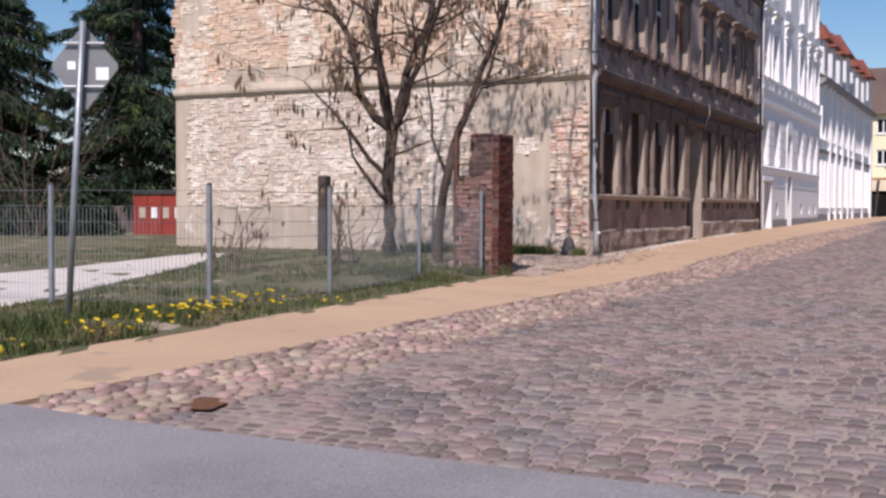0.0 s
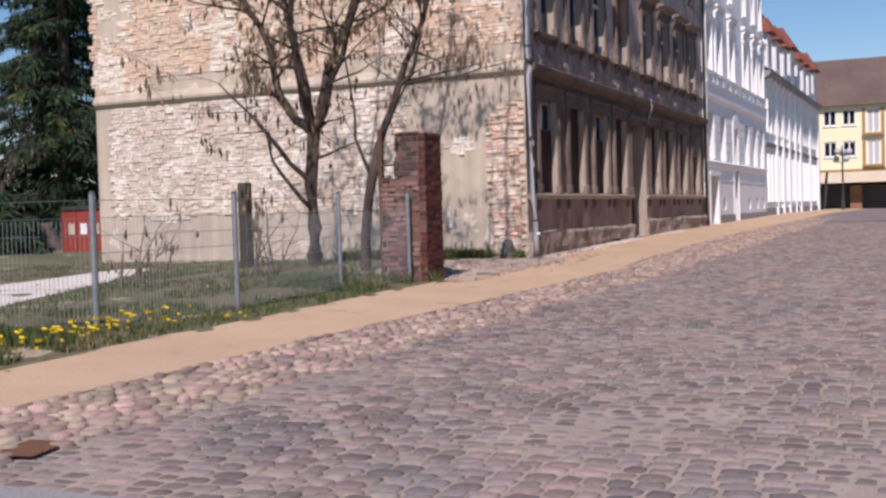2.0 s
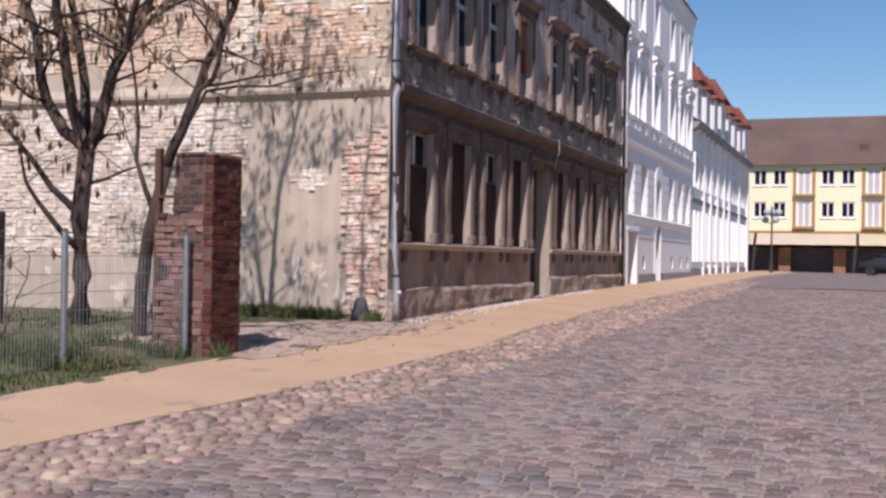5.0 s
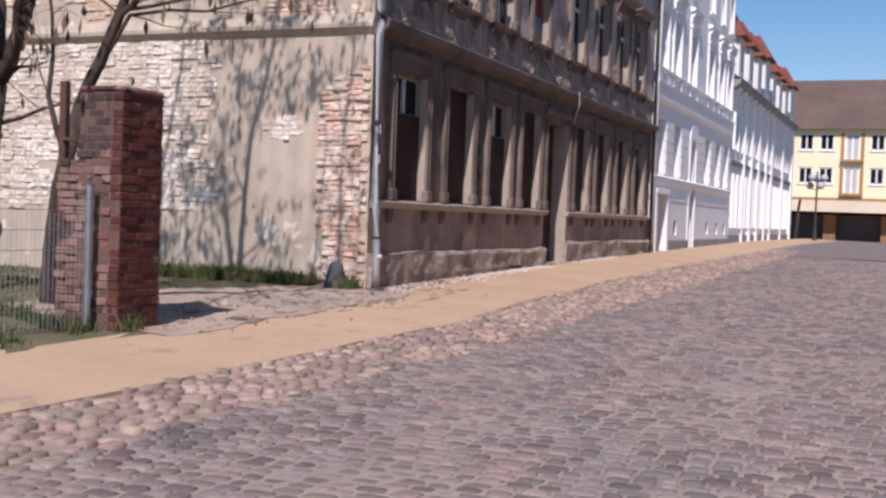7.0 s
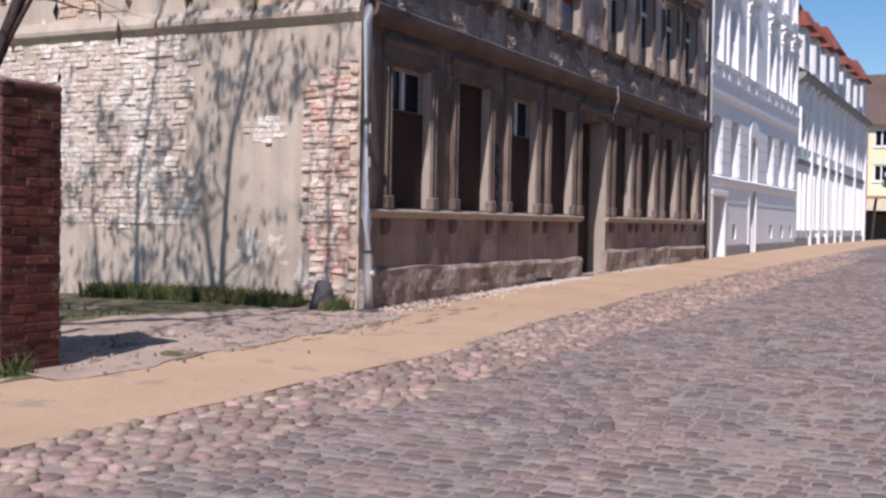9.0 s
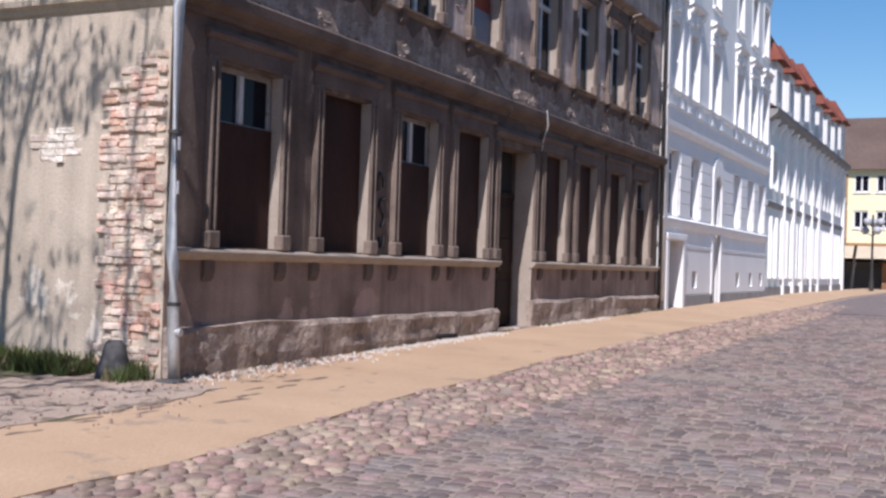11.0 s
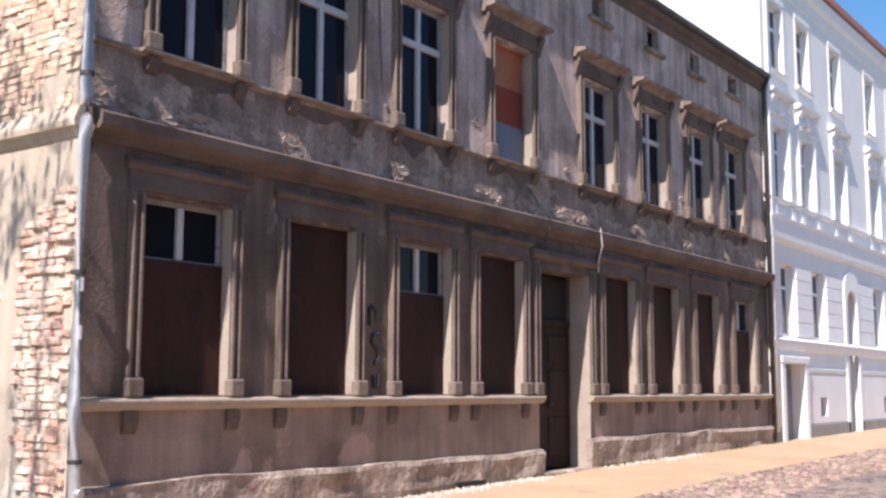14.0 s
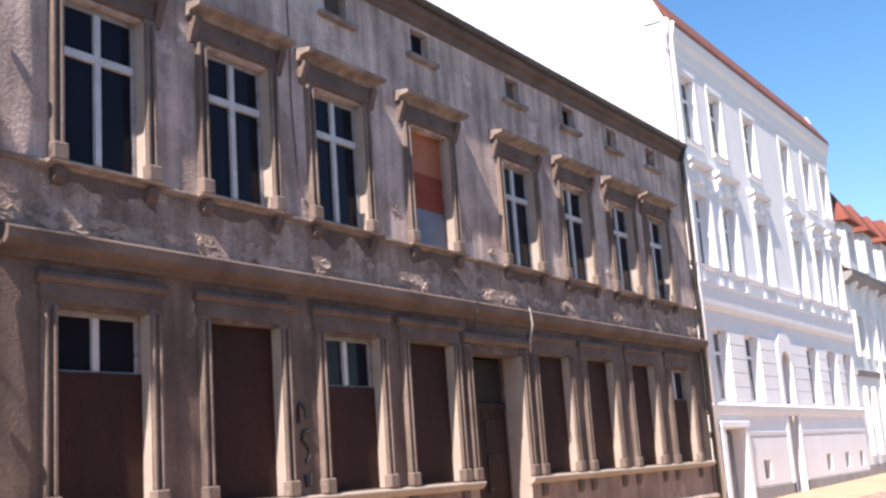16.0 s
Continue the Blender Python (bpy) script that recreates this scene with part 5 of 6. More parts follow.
# ---- bare trees with hanging catkins ----
RIGHT, AHEAD = Vector((0.357, -0.934, 0)), Vector((0.934, 0.357, 0))


def grow(wood, twigs, pods, start, way, length, radius, depth, rng):
    """A branch that bends upward and forks; the thin ends hang catkins."""
    pts, rad = [Vector(start)], [radius]
    n = 4
    d = Vector(way).normalized()
    for k in range(n):
        d = (d + Vector((rng.uniform(-0.25, 0.25), rng.uniform(-0.25, 0.25), rng.uniform(-0.14, 0.15)))).normalized()
        pts.append(pts[-1] + d * length / n)
        rad.append(radius * (1 - 0.7 * (k + 1) / n))
    tube(wood if radius > 0.018 else twigs, pts, rad, 6 if radius > 0.03 else 4)
    if depth == 0:
        for k in range(rng.randint(0, 2) if pts[0].z < 5.5 else rng.randint(1, 3)):
            pod(pods, pts[rng.randint(1, n)], rng)
        return
    for k in range(rng.randint(2, 3) if depth > 1 else rng.randint(4, 6)):
        i = rng.randint(1, n)
        side = Vector((rng.uniform(-1, 1), rng.uniform(-1, 1), rng.uniform(-0.5, 0.6)))
        grow(wood, twigs, pods, pts[i], d * 0.7 + side * 0.9, length * rng.uniform(0.45, 0.75), max(0.004, rad[i] * 0.6), depth - 1, rng)


def pod(bm, p, rng):
    """A limp hanging catkin: a thin three-sided tassel."""
    h, w = rng.uniform(0.11, 0.25), rng.uniform(0.016, 0.034)
    a = rng.uniform(0, 6)
    d = Vector((math.cos(a) * w, math.sin(a) * w, 0))
    e = Vector((-d.y, d.x, 0))
    sway = Vector((rng.uniform(-0.02, 0.02), rng.uniform(-0.02, 0.02), 0))
    top, bot = bm.verts.new(p), bm.verts.new(p + sway - Vector((0, 0, h)))
    ring = [bm.verts.new(p + sway * 0.5 + q - Vector((0, 0, h * 0.55))) for q in (d, e, -d - e)]
    for k in range(3):
        bm.faces.new((top, ring[k], ring[(k + 1) % 3]))
        bm.faces.new((bot, ring[(k + 1) % 3], ring[k]))


def bare_tree(base, fork_h, trunk_r, limbs, lean, seed, label):
    rng = random.Random(seed)
    t = thing("bare_tree", label, "tree", at=(0, 0, 0))
    twigs, pods = bmesh.new(), bmesh.new()
    base = Vector(base)
    fork = base + Vector((0.02, -0.05, fork_h)) + RIGHT * lean
    tr = bmesh.new()
    tube(tr, [base - Vector((0, 0, 0.2)), base + Vector((0, 0, 0.12)), base + Vector((0.03, 0, 0.6)), base + Vector((-0.02, 0.02, 0.6 * fork_h)) + RIGHT * lean * 0.5, fork], [trunk_r * 1.4, trunk_r * 1.18, trunk_r, trunk_r * 0.92, trunk_r * 0.9], 12)
    part("trunk", tr, M_BARK, t, "dark ridged trunk", True)
    for origin, rows, r0, depth in limbs:
        wood, r0 = bmesh.new(), r0 * 0.92
        o = fork if origin is None else base + Vector((0, 0, origin)) + RIGHT * lean * origin / fork_h
        pts = [o] + [o + RIGHT * a + Vector((0, 0, b)) + AHEAD * c for a, b, c in rows]
        fine = [pts[0]]
        for p, q in zip(pts, pts[1:]):
            mid = (p + q) / 2 + Vector([rng.uniform(-0.04, 0.04) for _ in range(3)])
            fine += [mid, q]
        rad = [r0 * (1 - 0.75 * i / (len(fine) - 1)) for i in range(len(fine))]
        tube(wood, fine, rad, 8)
        for i in range(4 if depth == 2 else 2, len(fine)):
            for _ in range(2 if depth == 2 and i > 5 else 1):
                side = Vector((rng.uniform(-1, 1), rng.uniform(-1, 1), rng.uniform(-0.35, 0.6)))
                way = (fine[i] - fine[i - 1]).normalized() * 0.35 + side
                grow(wood, twigs, pods, fine[i], way, rng.uniform(0.7, 1.5), rad[i] * 0.45, depth, rng)
        part("limb", wood, M_BARK, t, "", True)
    tagged(part("twig_crown", twigs, M_TWIG, t), kind="stuff")
    tagged(part("catkin_tassel", pods, M_POD, t, "dry hanging brown catkins"), kind="stuff")
    return t


limbs = [
    (None, [(-0.32, 0.24, 0.1), (-0.60, 0.65, 0.2), (-0.68, 1.2, 0.1), (-0.9, 1.85, 0.3), (-1.3, 2.5, 0.5), (-1.5, 3.4, 0.7), (-1.7, 4.8, 0.6), (-1.8, 6.2, 0.6)], 0.10, 2),
    (None, [(-0.12, 0.48, -0.2), (-0.16, 1.05, -0.4), (-0.25, 1.6, -0.5), (-0.15, 2.3, -0.7), (0.0, 3.3, -0.9), (0.2, 4.6, -1.0), (0.1, 6.0, -0.9), (0.0, 7.4, -0.8)], 0.09, 2),
    (None, [(0.10, 0.48, 0.2), (0.2, 1.05, 0.35), (0.4, 1.6, 0.5), (0.63, 2.3, 0.8), (0.72, 3.1, 1.0), (0.9, 4.8, 1.2), (1.2, 6.2, 1.0), (1.3, 7.6, 0.9)], 0.10, 2),
    (None, [(0.2, 0.32, -0.1), (0.34, 0.8, -0.3), (0.58, 1.2, -0.4), (0.9, 2.0, -0.8), (1.3, 3.2, -1.0), (1.7, 4.6, -0.8), (1.9, 6.2, -0.6)], 0.075, 2),
    (None, [(-0.2, 0.9, 0.5), (-0.5, 1.8, 1.0), (-0.8, 3.0, 1.3), (-0.7, 4.4, 1.6), (-0.4, 6.0, 1.5), (-0.3, 7.4, 1.4)], 0.08, 2),
    (None, [(0.24, 0.2, 0.0), (0.52, 0.27, 0.05)], 0.035, 0),
    (1.35, [(-0.35, 0.35, -0.1), (-0.75, 0.9, -0.15), (-1.05, 1.25, -0.1), (-1.55, 1.75, 0.0)], 0.055, 2),
    (0.9, [(-0.35, 0.45, -0.2), (-0.62, 0.85, -0.25), (-0.7, 1.4, -0.3)], 0.05, 2),
    (1.75, [(0.5, 0.2, 0.1), (1.0, 0.3, 0.2)], 0.03, 0),
]
bare_tree((-5.55, 1.85, 0.2), 2.2, 0.125, limbs, 0.0, 11, "bare dark-barked tree with hanging catkins on the lot")
limbs2 = [
    (None, [(0.17, 0.45, 0.05), (0.36, 1.0, 0.1), (0.55, 1.5, 0.15), (0.75, 2.0, 0.2), (1.0, 3.2, 0.4), (1.1, 5.0, 0.7), (1.2, 6.6, 0.6), (1.3, 7.8, 0.6)], 0.075, 2),
    (None, [(0.36, 0.95, 0.08), (0.62, 1.3, 0.0), (0.74, 1.7, -0.1), (0.72, 2.6, -0.3)], 0.05, 1),
    (None, [(0.45, 0.95, 0.1), (1.2, 1.05, 0.3), (2.1, 1.3, 0.5)], 0.032, 0),
    (1.5, [(-0.3, 0.7, 0.2), (-0.4, 1.6, 0.5), (-0.7, 3.0, 0.6)], 0.04, 1),
]
bare_tree((-5.85, 0.72, 0.05), 2.1, 0.085, limbs2, 0.24, 5, "slender leaning bare tree behind the brick pillar")


def shrub(x, y, n, h, seed, label):
    rng = random.Random(seed)
    t = thing("bare_shrub", label, "shrub", "bare shrubs", at=(x, y, gz(x, y)))
    tw, pods = bmesh.new(), bmesh.new()
    for k in range(n):
        grow(tw, tw, pods, (rng.uniform(-0.3, 0.3), rng.uniform(-0.3, 0.3), 0), (rng.uniform(-0.5, 0.5), rng.uniform(-0.5, 0.5), 1), h * rng.uniform(0.6, 1), 0.017, 1, rng)
    tagged(part("stem_clump", tw, M_TWIG, t), kind="stuff")
    tagged(part("dry_leaves", pods, M_POD, t), kind="stuff")


shrub(-7.6, 1.5, 7, 1.3, 3, "low bare shrub behind the wire fence")
shrub(-9.2, 2.6, 6, 1.1, 4, "low bare shrub behind the wire fence")
shrub(3.0, 19.5, 14, 5.5, 8, "tall pale bare shrub by the garden wall")
shrub(1.5, 24.0, 14, 6.5, 9, "tall pale bare shrub by the garden wall")


def conifer(x, y, h, r, seed, n=70, label="tall dark spruce with drooping branches", group="spruces behind the lot", name="spruce_tree"):
    rng = random.Random(seed)
    t = thing(name, label, "tree" if name == "spruce_tree" else "bush", group, at=(x, y, 0))
    part("trunk", tube(bmesh.new(), [(0, 0, -0.3), (0, 0, h * 0.5), (0, 0, h)], [0.32, 0.2, 0.03], 10), M_BARK, t, "", True)
    v, f = [], []
    wood = bmesh.new()
    for k in range(n):
        q = (k + rng.random()) / n
        z = min(1.2, 0.1 * h) + (h - min(1.4, 0.15 * h)) * q
        reach = r * (1 - q) ** 0.8 * rng.uniform(0.7, 1.15) + 0.3
        a = rng.uniform(0, 2 * math.pi)
        d = Vector((math.cos(a), math.sin(a), 0))
        pts = [Vector((0, 0, z)) + d * reach * s + Vector((0, 0, reach * (0.12 * s - 0.34 * s * s))) for s in (0, 0.35, 0.7, 1)]
        tube(wood, pts, [0.05, 0.035, 0.02, 0.008], 4)
        for m in range(int(60 + 52 * reach)):
            s = rng.random() ** 0.7
            p = pts[0].lerp(pts[3], s) + Vector((0, 0, reach * (0.46 * s * (1 - s) * 0.5)))
            side = Vector((-d.y, d.x, 0)) * rng.uniform(-0.28, 0.28) * reach * (1.15 - s)
            p = p + side + Vector((0, 0, rng.uniform(-0.12, 0.05)))
            w = (d * rng.uniform(-0.2, 0.9) + side.normalized() * rng.uniform(0, 0.7) + Vector((0, 0, rng.uniform(-0.9, -0.1)))).normalized() * rng.uniform(0.2, 0.5)
            e = w.cross(Vector((rng.uniform(-1, 1), rng.uniform(-1, 1), 1))).normalized() * rng.uniform(0.014, 0.034)
            i = len(v)
            v += [p - e * 0.6, p + e * 0.6, p + w * 0.6 + e, p + w, p + w * 0.6 - e]
            f.append((i, i + 1, i + 2, i + 3, i + 4))
    tagged(part("branch_wood", wood, M_BARK, t), "thin dark boughs", kind="stuff")
    me = bpy.data.meshes.new("crown")
    me.from_pydata(v, [], f)
    me.materials.append(M_NEEDLE)
    ob = new("crown", me)
    ob.parent = t
    tagged(ob, "dense dark green needles", kind="stuff")


conifer(9.5, 21.0, 15, 4.2, 1, 110)
conifer(13.0, 25.5, 17, 4.6, 2, 110)
conifer(8.0, 27.5, 14, 4.2, 3, 100)
conifer(18.0, 21.5, 13, 4.0, 4, 80)
conifer(20.0, 31.0, 16, 5.0, 6, 90)
conifer(6.0, 25.0, 13, 4.2, 7, 100)
conifer(1.5, 29.5, 13, 4.4, 8, 90)
conifer(11.5, 33.5, 17, 5.0, 9, 90)
conifer(5.0, 19.6, 2.3, 1.5, 12, 50, "low dark evergreen bush by the garden wall", "evergreen bushes", "evergreen_bush")
conifer(4.6, 22.6, 2.8, 1.9, 13, 60, "low dark evergreen bush by the garden wall", "evergreen bushes", "evergreen_bush")
conifer(4.8, 26.5, 3.0, 2.0, 14, 60, "low dark evergreen bush by the garden wall", "evergreen bushes", "evergreen_bush")


# ---- grass and flowers ----
def grass(name, spots, label, hmin, hmax, seed, mat=None):
    rng = random.Random(seed)
    v, f = [], []
    for x0, x1, y0, y1, n in spots:
        for _ in range(n):
            x, y = rng.uniform(x0, x1), rng.uniform(y0, y1)
            if noise.noise((x * 0.9, y * 0.9, 5)) < -0.22 or (x < -0.7 and y < grass_y(x)) or (x < -3 and drive_lo(x) < y < drive_hi(x)):
                continue
            z = gz(x, y) - 0.01
            h = rng.uniform(hmin, hmax)
            a = rng.uniform(0, 6.28)
            w = Vector((math.cos(a), math.sin(a), 0)) * rng.uniform(0.004, 0.011)
            lean = Vector((rng.uniform(-0.5, 0.5), rng.uniform(-0.5, 0.5), 1)) * h
            i = len(v)
            p = Vector((x, y, z))
            v += [p - w, p + w, p + lean * 0.6 + w * 0.6, p + lean + Vector((0, 0, -0.15 * h)), p + lean * 0.6 - w * 0.6]
            f.append((i, i + 1, i + 2, i + 3, i + 4))
    me = bpy.data.meshes.new(name)
    me.from_pydata(v, [], f)
    me.materials.append(mat or M_GRASS)
    tagged(new(name, me), label, "grass", kind="stuff")


grass("grass_verge", [(-18.25, -6.9, -1.35, 1.9, 15000), (-13, -3, 1.0, 5.5, 9000), (-9, 0.0, 5, 11.5, 7000), (-16.5, -13.0, -1.3, 0.9, 5000), (-40, -16, -1.3, 1.6, 5000)], "patchy spring grass of the verge", 0.03, 0.12, 1)
grass("grass_tuft", [(-0.6, -0.03, 0.75, 4.2, 4200), (-6.6, -6.3, -0.95, -0.75, 120), (-8.6, -6.6, -0.6, 0.7, 2600), (-16.9, -14.3, -1.2, 0.4, 4200), (-0.6, -0.1, 0.0, 0.25, 200)], "taller green weeds along walls and sign", 0.08, 0.26, 2)
grass("grass_weeds", [(10.2, 12.4, -0.22, -0.08, 260), (8.0, 8.7, -0.25, -0.1, 80), (1.0, 8.5, -0.2, -0.08, 160), (14.5, 18.6, -0.2, -0.09, 220)], "small weeds along the plinth", 0.02, 0.09, 3)
grass("gable_weeds", [(-0.55, -0.03, 0.8, 2.2, 900), (-0.6, -0.03, 2.0, 4.4, 1700), (-0.3, -0.06, 0.05, 0.5, 90)], "yellowish green weeds at the foot of the gable", 0.10, 0.34, 7, M_WEED)
rng = random.Random(4)
fb = bmesh.new()
for cx, cy, n, s in ((-15.6, -1.12, 26, 0.45), (-14.6, -0.85, 26, 0.4), (-13.7, -0.62, 34, 0.32), (-13.0, -0.7, 12, 0.4), (-17.2, -1.2, 12, 0.4), (-12.2, -0.9, 6, 0.4)):
    for _ in range(n):
        x, y = rng.gauss(cx, s * 0.6), rng.gauss(cy, s * 0.35)
        z = gz(x, y) + rng.uniform(0.05, 0.2)
        bmesh.ops.create_cone(fb, segments=7, radius1=0.012, radius2=rng.uniform(0.022, 0.032), depth=0.02, cap_ends=True, matrix=Matrix.Translation((x, y, z)) @ Matrix.Rotation(rng.uniform(-0.6, 0.6), 4, "X"))
tagged(part("dandelions", fb, M_FLOWER), "yellow dandelions in the verge", "flowers", kind="stuff")

# leaf litter and rubble by the gable
rng = random.Random(9)
v, f = [], []
for _ in range(420):
    x, y = rng.uniform(-6.0, 3.5), rng.gauss(-0.6, 0.4)
    if x > -0.1:
        y = rng.uniform(-0.5, -0.1)
    z = gz(x, y) + 0.022
    s = rng.uniform(0.006, 0.024) * (1.4 if rng.random() < 0.1 else 1)
    i = len(v)
    h = s * rng.uniform(0.4, 0.8)
    ring = [(x + s * math.cos(a) * rng.uniform(0.7, 1.2), y + s * math.sin(a) * rng.uniform(0.7, 1.2)) for a in (0, 1.3, 2.5, 3.8, 5.1)]
    v += [(a, b, z - 0.02) for a, b in ring] + [(x + (a - x) * 0.6, y + (b - y) * 0.6, z + h) for a, b in ring]
    f += [(i + k, i + (k + 1) % 5, i + 5 + (k + 1) % 5, i + 5 + k) for k in range(5)] + [(i + 5, i + 6, i + 7, i + 8, i + 9)]
me = bpy.data.meshes.new("rubble")
me.from_pydata(v, [], f)
me.materials.append(M_FIELDSTONE)
tagged(new("rubble", me), "small stones and mortar rubble", "rubble", kind="stuff")
v, f = [], []
for _ in range(900):
    x = rng.uniform(0.0, 8.2) if rng.random() < 0.8 else rng.uniform(10.2, 14)
    y = -0.13 - abs(rng.gauss(0, 0.16)) * (1.3 if x < 4 else 0.8)
    z = gz(x, y) + 0.012
    s = rng.uniform(0.008, 0.028)
    i = len(v)
    ring = [(x + s * math.cos(a) * rng.uniform(0.7, 1.2), y + s * math.sin(a) * rng.uniform(0.7, 1.2)) for a in (0, 1.3, 2.5, 3.8, 5.1)]
    h = s * rng.uniform(0.5, 1.0)
    v += [(a, b, z - 0.02) for a, b in ring] + [(x + (a - x) * 0.6, y + (b - y) * 0.6, z + h) for a, b in ring]
    f += [(i + k, i + (k + 1) % 5, i + 5 + (k + 1) % 5, i + 5 + k) for k in range(5)] + [(i + 5, i + 6, i + 7, i + 8, i + 9)]
me = bpy.data.meshes.new("plaster_crumbs")
me.from_pydata(v, [], f)
me.materials.append(M_GRAVEL)
tagged(new("plaster_crumbs", me), "pale plaster crumbs along the foot of the house", "rubble", kind="stuff")


# dark patches on the footpath at the corner: soil and painted tree shadow
rng = random.Random(52)
sv, sf = [], []
for _ in range(46):
    x, y = rng.uniform(-4.2, 2.2), -0.55 - abs(rng.gauss(0, 0.5))
    if y < -1.9:
        continue
    r = rng.uniform(0.04, 0.2)
    i = len(sv)
    for k in range(12):
        a = 2 * math.pi * k / 12
        q = r * rng.uniform(0.5, 1.3)
        px, py = x + 1.9 * q * math.cos(a), y + 0.55 * q * math.sin(a)
        sv.append((px, py, gz(px, py) - 0.004))
    sv.append((x, y, gz(x, y) + rng.uniform(0.012, 0.02)))
    sf += [(i + k, i + (k + 1) % 12, i + 12) for k in range(12)]
me = bpy.data.meshes.new("soil")
me.from_pydata(sv, [], sf)
me.materials.append(M_SHADOW_SOIL)
tagged(new("soil", me), "dark patches of painted tree shadow and soil on the footpath", "soil", kind="stuff")


# ---- bricks of the gable ----
def plaster(y, z):
    """True where render still covers the gable."""
    n = noise.noise((y * 0.8, z * 0.8, 2.0)) + 0.5 * noise.noise((y * 2.7, z * 2.7, 6.0))
    if z < 4.0:
        edge = 2.6 + 0.35 * (z - 1.0) * (1 if z < 2.4 else 0.4)
        return (y < edge + 0.5 * n and not ((y - 1.5) ** 2 / 0.2 + (z - 2.38) ** 2 / 0.05 < 0.8 + 1.2 * n)) or z < 1.05 + 0.12 * n or n > 0.62 or y > 10.9
    return n > 0.5 or z > 8.4 or (z < 4.5 and n > -0.1)


def quoin(y, z):
    """The bare brick strip at the street corner."""
    n = 0.07 * noise.noise((z * 3.1, 0.5, 0)) + 0.04 * noise.noise((z * 9, 3.5, 0))
    return 0.06 < y < (0.82 if z < 2.9 else 0.82 - 0.9 * (z - 2.9)) + n and 0.12 < z < 3.38


part_bricks = []
joined_v, joined_f, upper_v, upper_f = [], [], [], []
rng = random.Random(21)
k = 0
z = 0.1
bmeshes = {}
while z < 8.5:
    odd = k % 2
    y = 0.03 - (0.13 if odd else 0)
    while y < D - 0.05:
        w = 0.25 if rng.random() > 0.35 else 0.12
        cy, cz = y + w / 2, z + 0.035
        if quoin(cy, cz) and cy - w / 2 > 0.02:
            part_bricks.append((cy, cz, w))
        elif not plaster(cy, cz) and not (3.78 < cz < 4.12) and rng.random() > 0.05 + 0.22 * (noise.noise((cy * 1.1, cz * 2.2, 9)) > 0.25) and y > 0.02:
            out = 0.006 + 0.030 * rng.random() ** 1.6
            vv, ff = (upper_v, upper_f) if cz > 4 else (joined_v, joined_f)
            i = len(vv)
            a, b, c, d = y + 0.002, y + w - 0.002, z + 0.001, z + 0.0735
            j = lambda: rng.uniform(-0.009, 0.009)
            vv += [(0.002, a, c), (0.002, b, c), (0.002, b, d), (0.002, a, d)] + [(-out + j(), a + 0.008 + j(), c + 0.006 + j()), (-out + j(), b - 0.008 + j(), c + 0.006 + j()), (-out + j(), b - 0.008 + j(), d - 0.006 + j()), (-out + j(), a + 0.008 + j(), d - 0.006 + j())]
            ff += [(i, i + 4, i + 5, i + 1), (i + 1, i + 5, i + 6, i + 2), (i + 2, i + 6, i + 7, i + 3), (i + 3, i + 7, i + 4, i), (i + 4, i + 7, i + 6, i + 5)]
        y += w
    z += 0.0755
    k += 1
for vv, ff, m, lab in ((joined_v, joined_f, M_GABLE_BRICK, "whitewashed brick courses of the gable"), (upper_v, upper_f, M_GABLE_UPPER, "bare pinkish brick courses of the upper gable")):
    me = bpy.data.meshes.new("brickwork")
    me.from_pydata(vv, [], ff)
    me.materials.append(m)
    ob = new("brickwork", me)
    ob.parent = house
    tagged(ob, lab, kind="stuff")
for w in (0.25, 0.12):
    bmeshes[w] = []
    for q in range(6):
        bmx = boxes((-0.03, 0.06, -w / 2 + 0.001, w / 2 - 0.001, -0.037, 0.037), bevel=0.012)
        for vert in bmx.verts:
            vert.co += Vector([random.uniform(-0.011, 0.011) for _ in range(3)])
        bmeshes[w].append(mesh_of(bmx, "brick", M_BRICK))
for cy, cz, w in part_bricks:
    ob = new("brick", random.choice(bmeshes[w]))
    ob.parent = house
    row = int(cz / 0.0755)
    deep = 0.036 if row % 9 in (0, 4, 5) and random.random() < 0.7 else 0.022 if random.random() < 0.12 else 0.0
    if abs(cy - 0.52) < 0.13 and abs(cz - 2.93) < 0.05:
        deep = 0.058
    ob.location = (-0.012 + deep + random.uniform(-0.010, 0.006), cy, cz)
    ob.rotation_euler = (random.uniform(-0.05, 0.05), random.uniform(-0.06, 0.06), random.uniform(-0.04, 0.04))

# ---- cobbles ----
rng = random.Random(33)


def cobble_verts(cx, cy, sx, sy, h, z):
    ring = []
    n = 8
    for q in range(n):
        a = 2 * math.pi * (q + 0.5) / n
        px = math.copysign(abs(math.cos(a)) ** 0.55, math.cos(a)) * sx * rng.uniform(0.88, 1.04)
        py = math.copysign(abs(math.sin(a)) ** 0.55, math.sin(a)) * sy * rng.uniform(0.88, 1.04)
        ring.append((px, py))
    low = [(cx + a, cy + b, z - 0.05) for a, b in ring]
    mid = [(cx + a * 0.93, cy + b * 0.93, z + h * 0.55 + rng.uniform(-0.003, 0.003)) for a, b in ring]
    top = [(cx + a * 0.62, cy + b * 0.62, z + h + rng.uniform(-0.003, 0.003)) for a, b in ring]
    f = [(q, (q + 1) % n, n + (q + 1) % n, n + q) for q in range(n)] + [(n + q, n + (q + 1) % n, 2 * n + (q + 1) % n, 2 * n + q) for q in range(n)] + [tuple(range(2 * n, 3 * n))]
    return low + mid + top, f


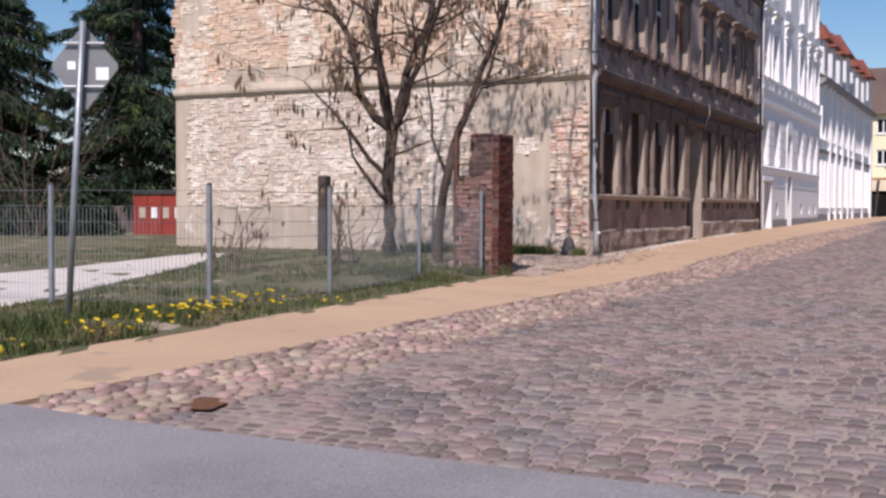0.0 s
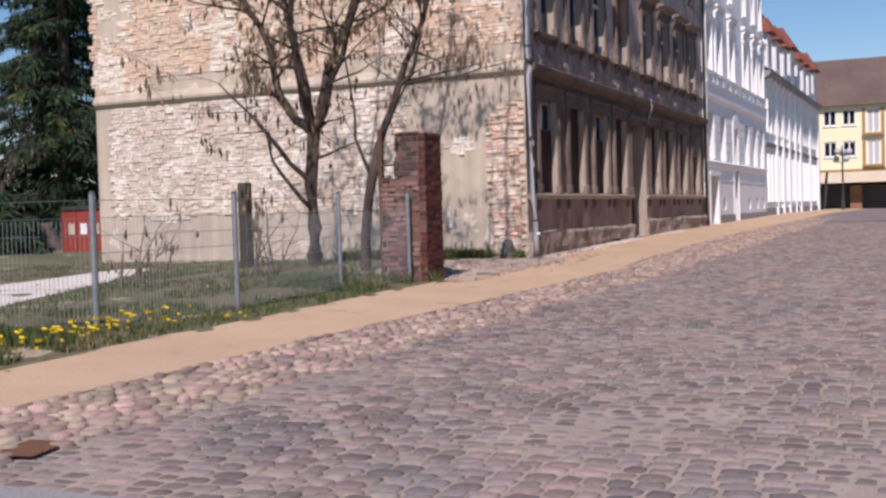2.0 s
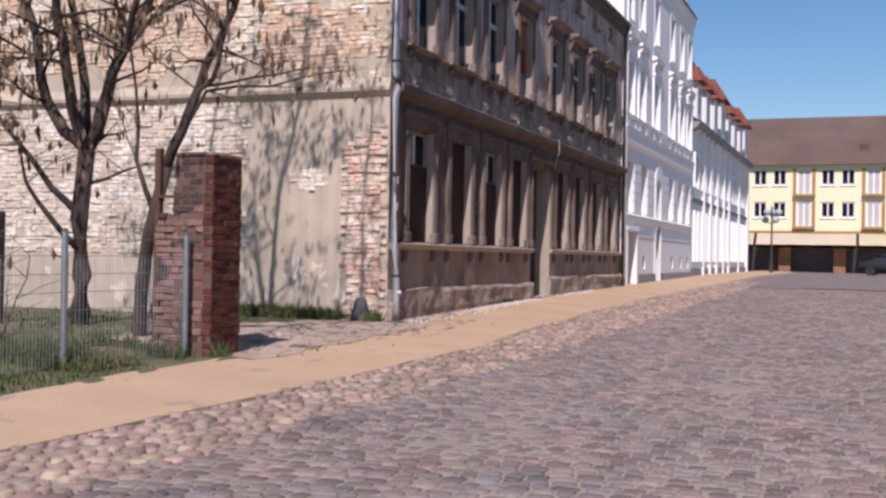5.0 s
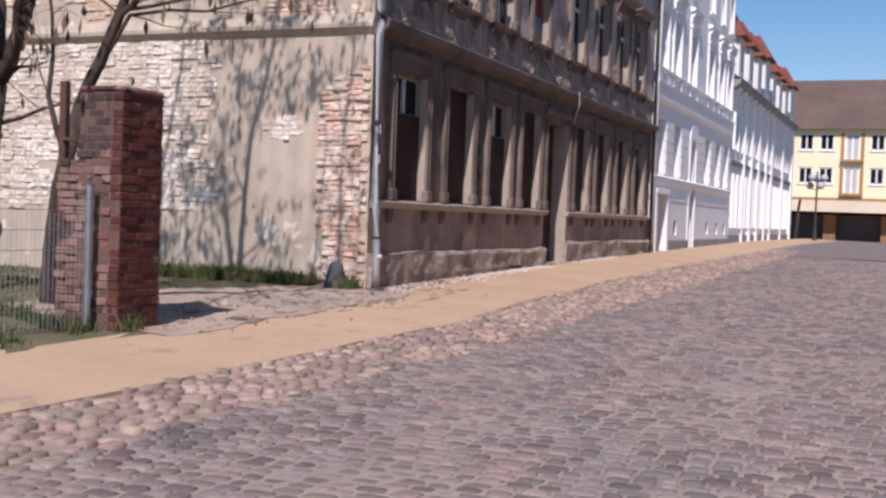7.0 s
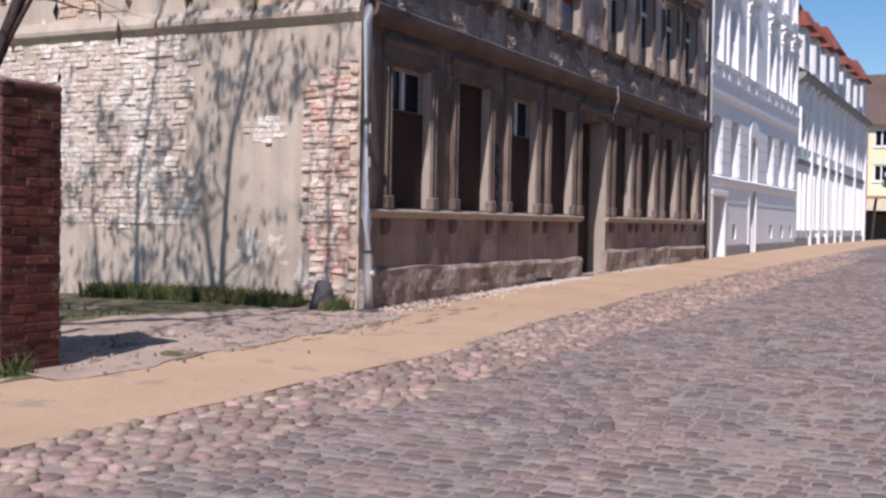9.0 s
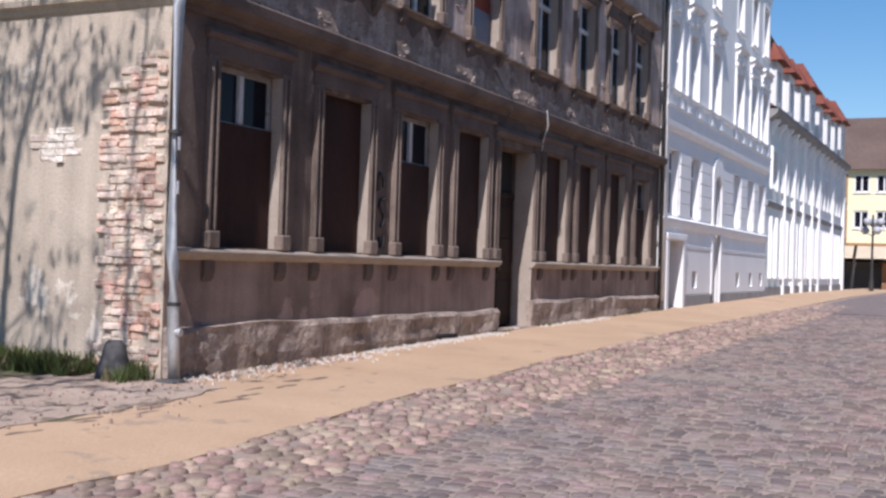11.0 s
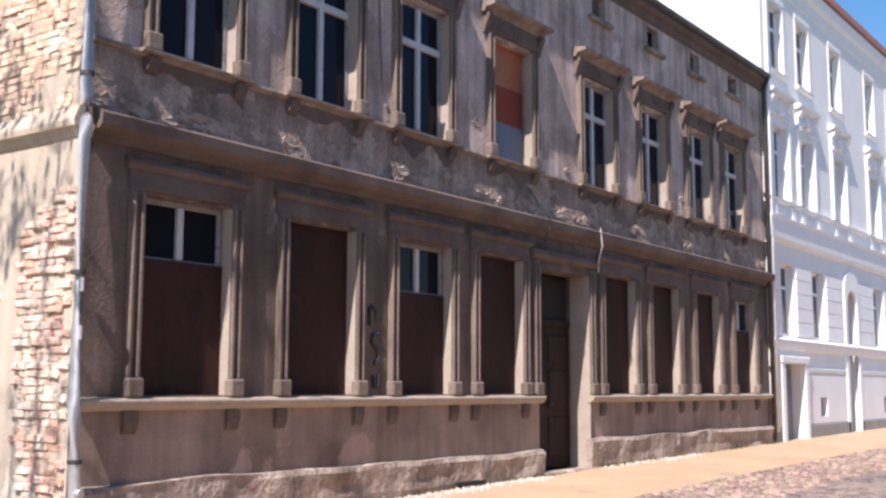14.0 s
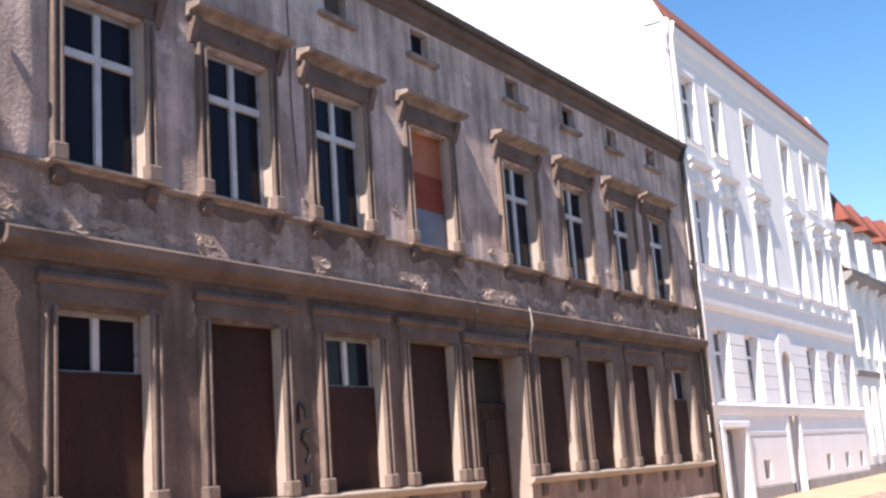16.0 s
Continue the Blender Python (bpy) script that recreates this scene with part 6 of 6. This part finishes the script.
single, jv, jf = [], [], []
x = -18.2
while x < 24:
    rowlen = rng.uniform(0.095, 0.15) * (1.0 if x < 4 else 1.15)
    y = -3.5 + wobble(x, 0.06, 3.0)
    while y > (-9.6 if x < 6 else -8.0):
        w = rng.uniform(0.10, 0.20)
        cy = y - w / 2
        cx = x + rowlen / 2 + 0.02 * math.sin(y * 3 + x) + rng.uniform(-0.012, 0.012)
        vs, fs = cobble_verts(cx, cy, rowlen * 0.48, w * 0.48, rng.uniform(0.008, 0.018), gz(cx, cy) - 0.024 + 0.012 * noise.noise((cx * 0.7, cy * 0.7, 1)))
        if -13.0 < cx < -9.0 and -5.6 < cy < -4.0 and len(single) < 290:
            single.append((vs, fs))
        else:
            i = len(jv)
            jv += vs
            jf += [tuple(i + q for q in g) for g in fs]
        y -= w
    x += rowlen
me = bpy.data.meshes.new("cobbles")
me.from_pydata(jv, [], jf)
me.materials.append(M_COBBLE)
me.shade_smooth()
ob = new("cobbles", me)
ob.parent = road
tagged(ob, "worn reddish-grey cobbles", kind="stuff")
for vs, fs in single:
    me = bpy.data.meshes.new("cobble")
    c = Vector(vs[0])
    me.from_pydata([Vector(p) - c for p in vs], [], fs)
    me.materials.append(M_COBBLE_PART)
    me.shade_smooth()
    ob = new("cobble", me)
    ob.parent = road
    ob.location = c
# rough fieldstone gutter strip between footpath and roadway
jv, jf = [], []
x = -18.22
while x < 30:
    step = rng.uniform(0.11, 0.19)
    y = kerb_y(x) + 0.07
    while y > -3.56:
        w = rng.uniform(0.1, 0.2)
        cx, cy = x + step / 2 + rng.uniform(-0.03, 0.03), y - w / 2
        s = rng.uniform(0.34, 0.5)
        vs, fs = cobble_verts(cx, cy, step * s, w * s, rng.uniform(0.006, 0.026), gz(cx, cy) - 0.010)
        if rng.random() > 0.06:
            i = len(jv)
            jv += vs
            jf += [tuple(i + q for q in g) for g in fs]
        y -= w
    x += step
me = bpy.data.meshes.new("gutter_stones")
me.from_pydata(jv, [], jf)
me.materials.append(M_FIELDSTONE)
me.shade_smooth()
ob = new("gutter_stones", me)
ob.parent = road
tagged(ob, "uneven pale fieldstones along the footpath", kind="stuff")
tagged(sheet("far_road", 23.8, 74.5, lambda x: -16.0, lambda x: kerb_y(x) - 0.3, 60, 16, M_FARROAD, 0.004, rough=0.01), "distant stretch of the cobbled street", "road", kind="structure")
bm = bmesh.new()
drain = [(-17.8, -3.45), (-17.4, -3.38), (-17.35, -3.62), (-17.72, -3.7)]
q = [bm.verts.new((a, b, gz(a, b) + 0.004)) for a, b in drain]
bm.faces.new(q)
bmesh.ops.solidify(bm, geom=bm.faces[:], thickness=0.04)
tagged(part("drain_cover", bm, M_SHOPPIER), "rusty brown drain cover in the gutter", "drain cover")
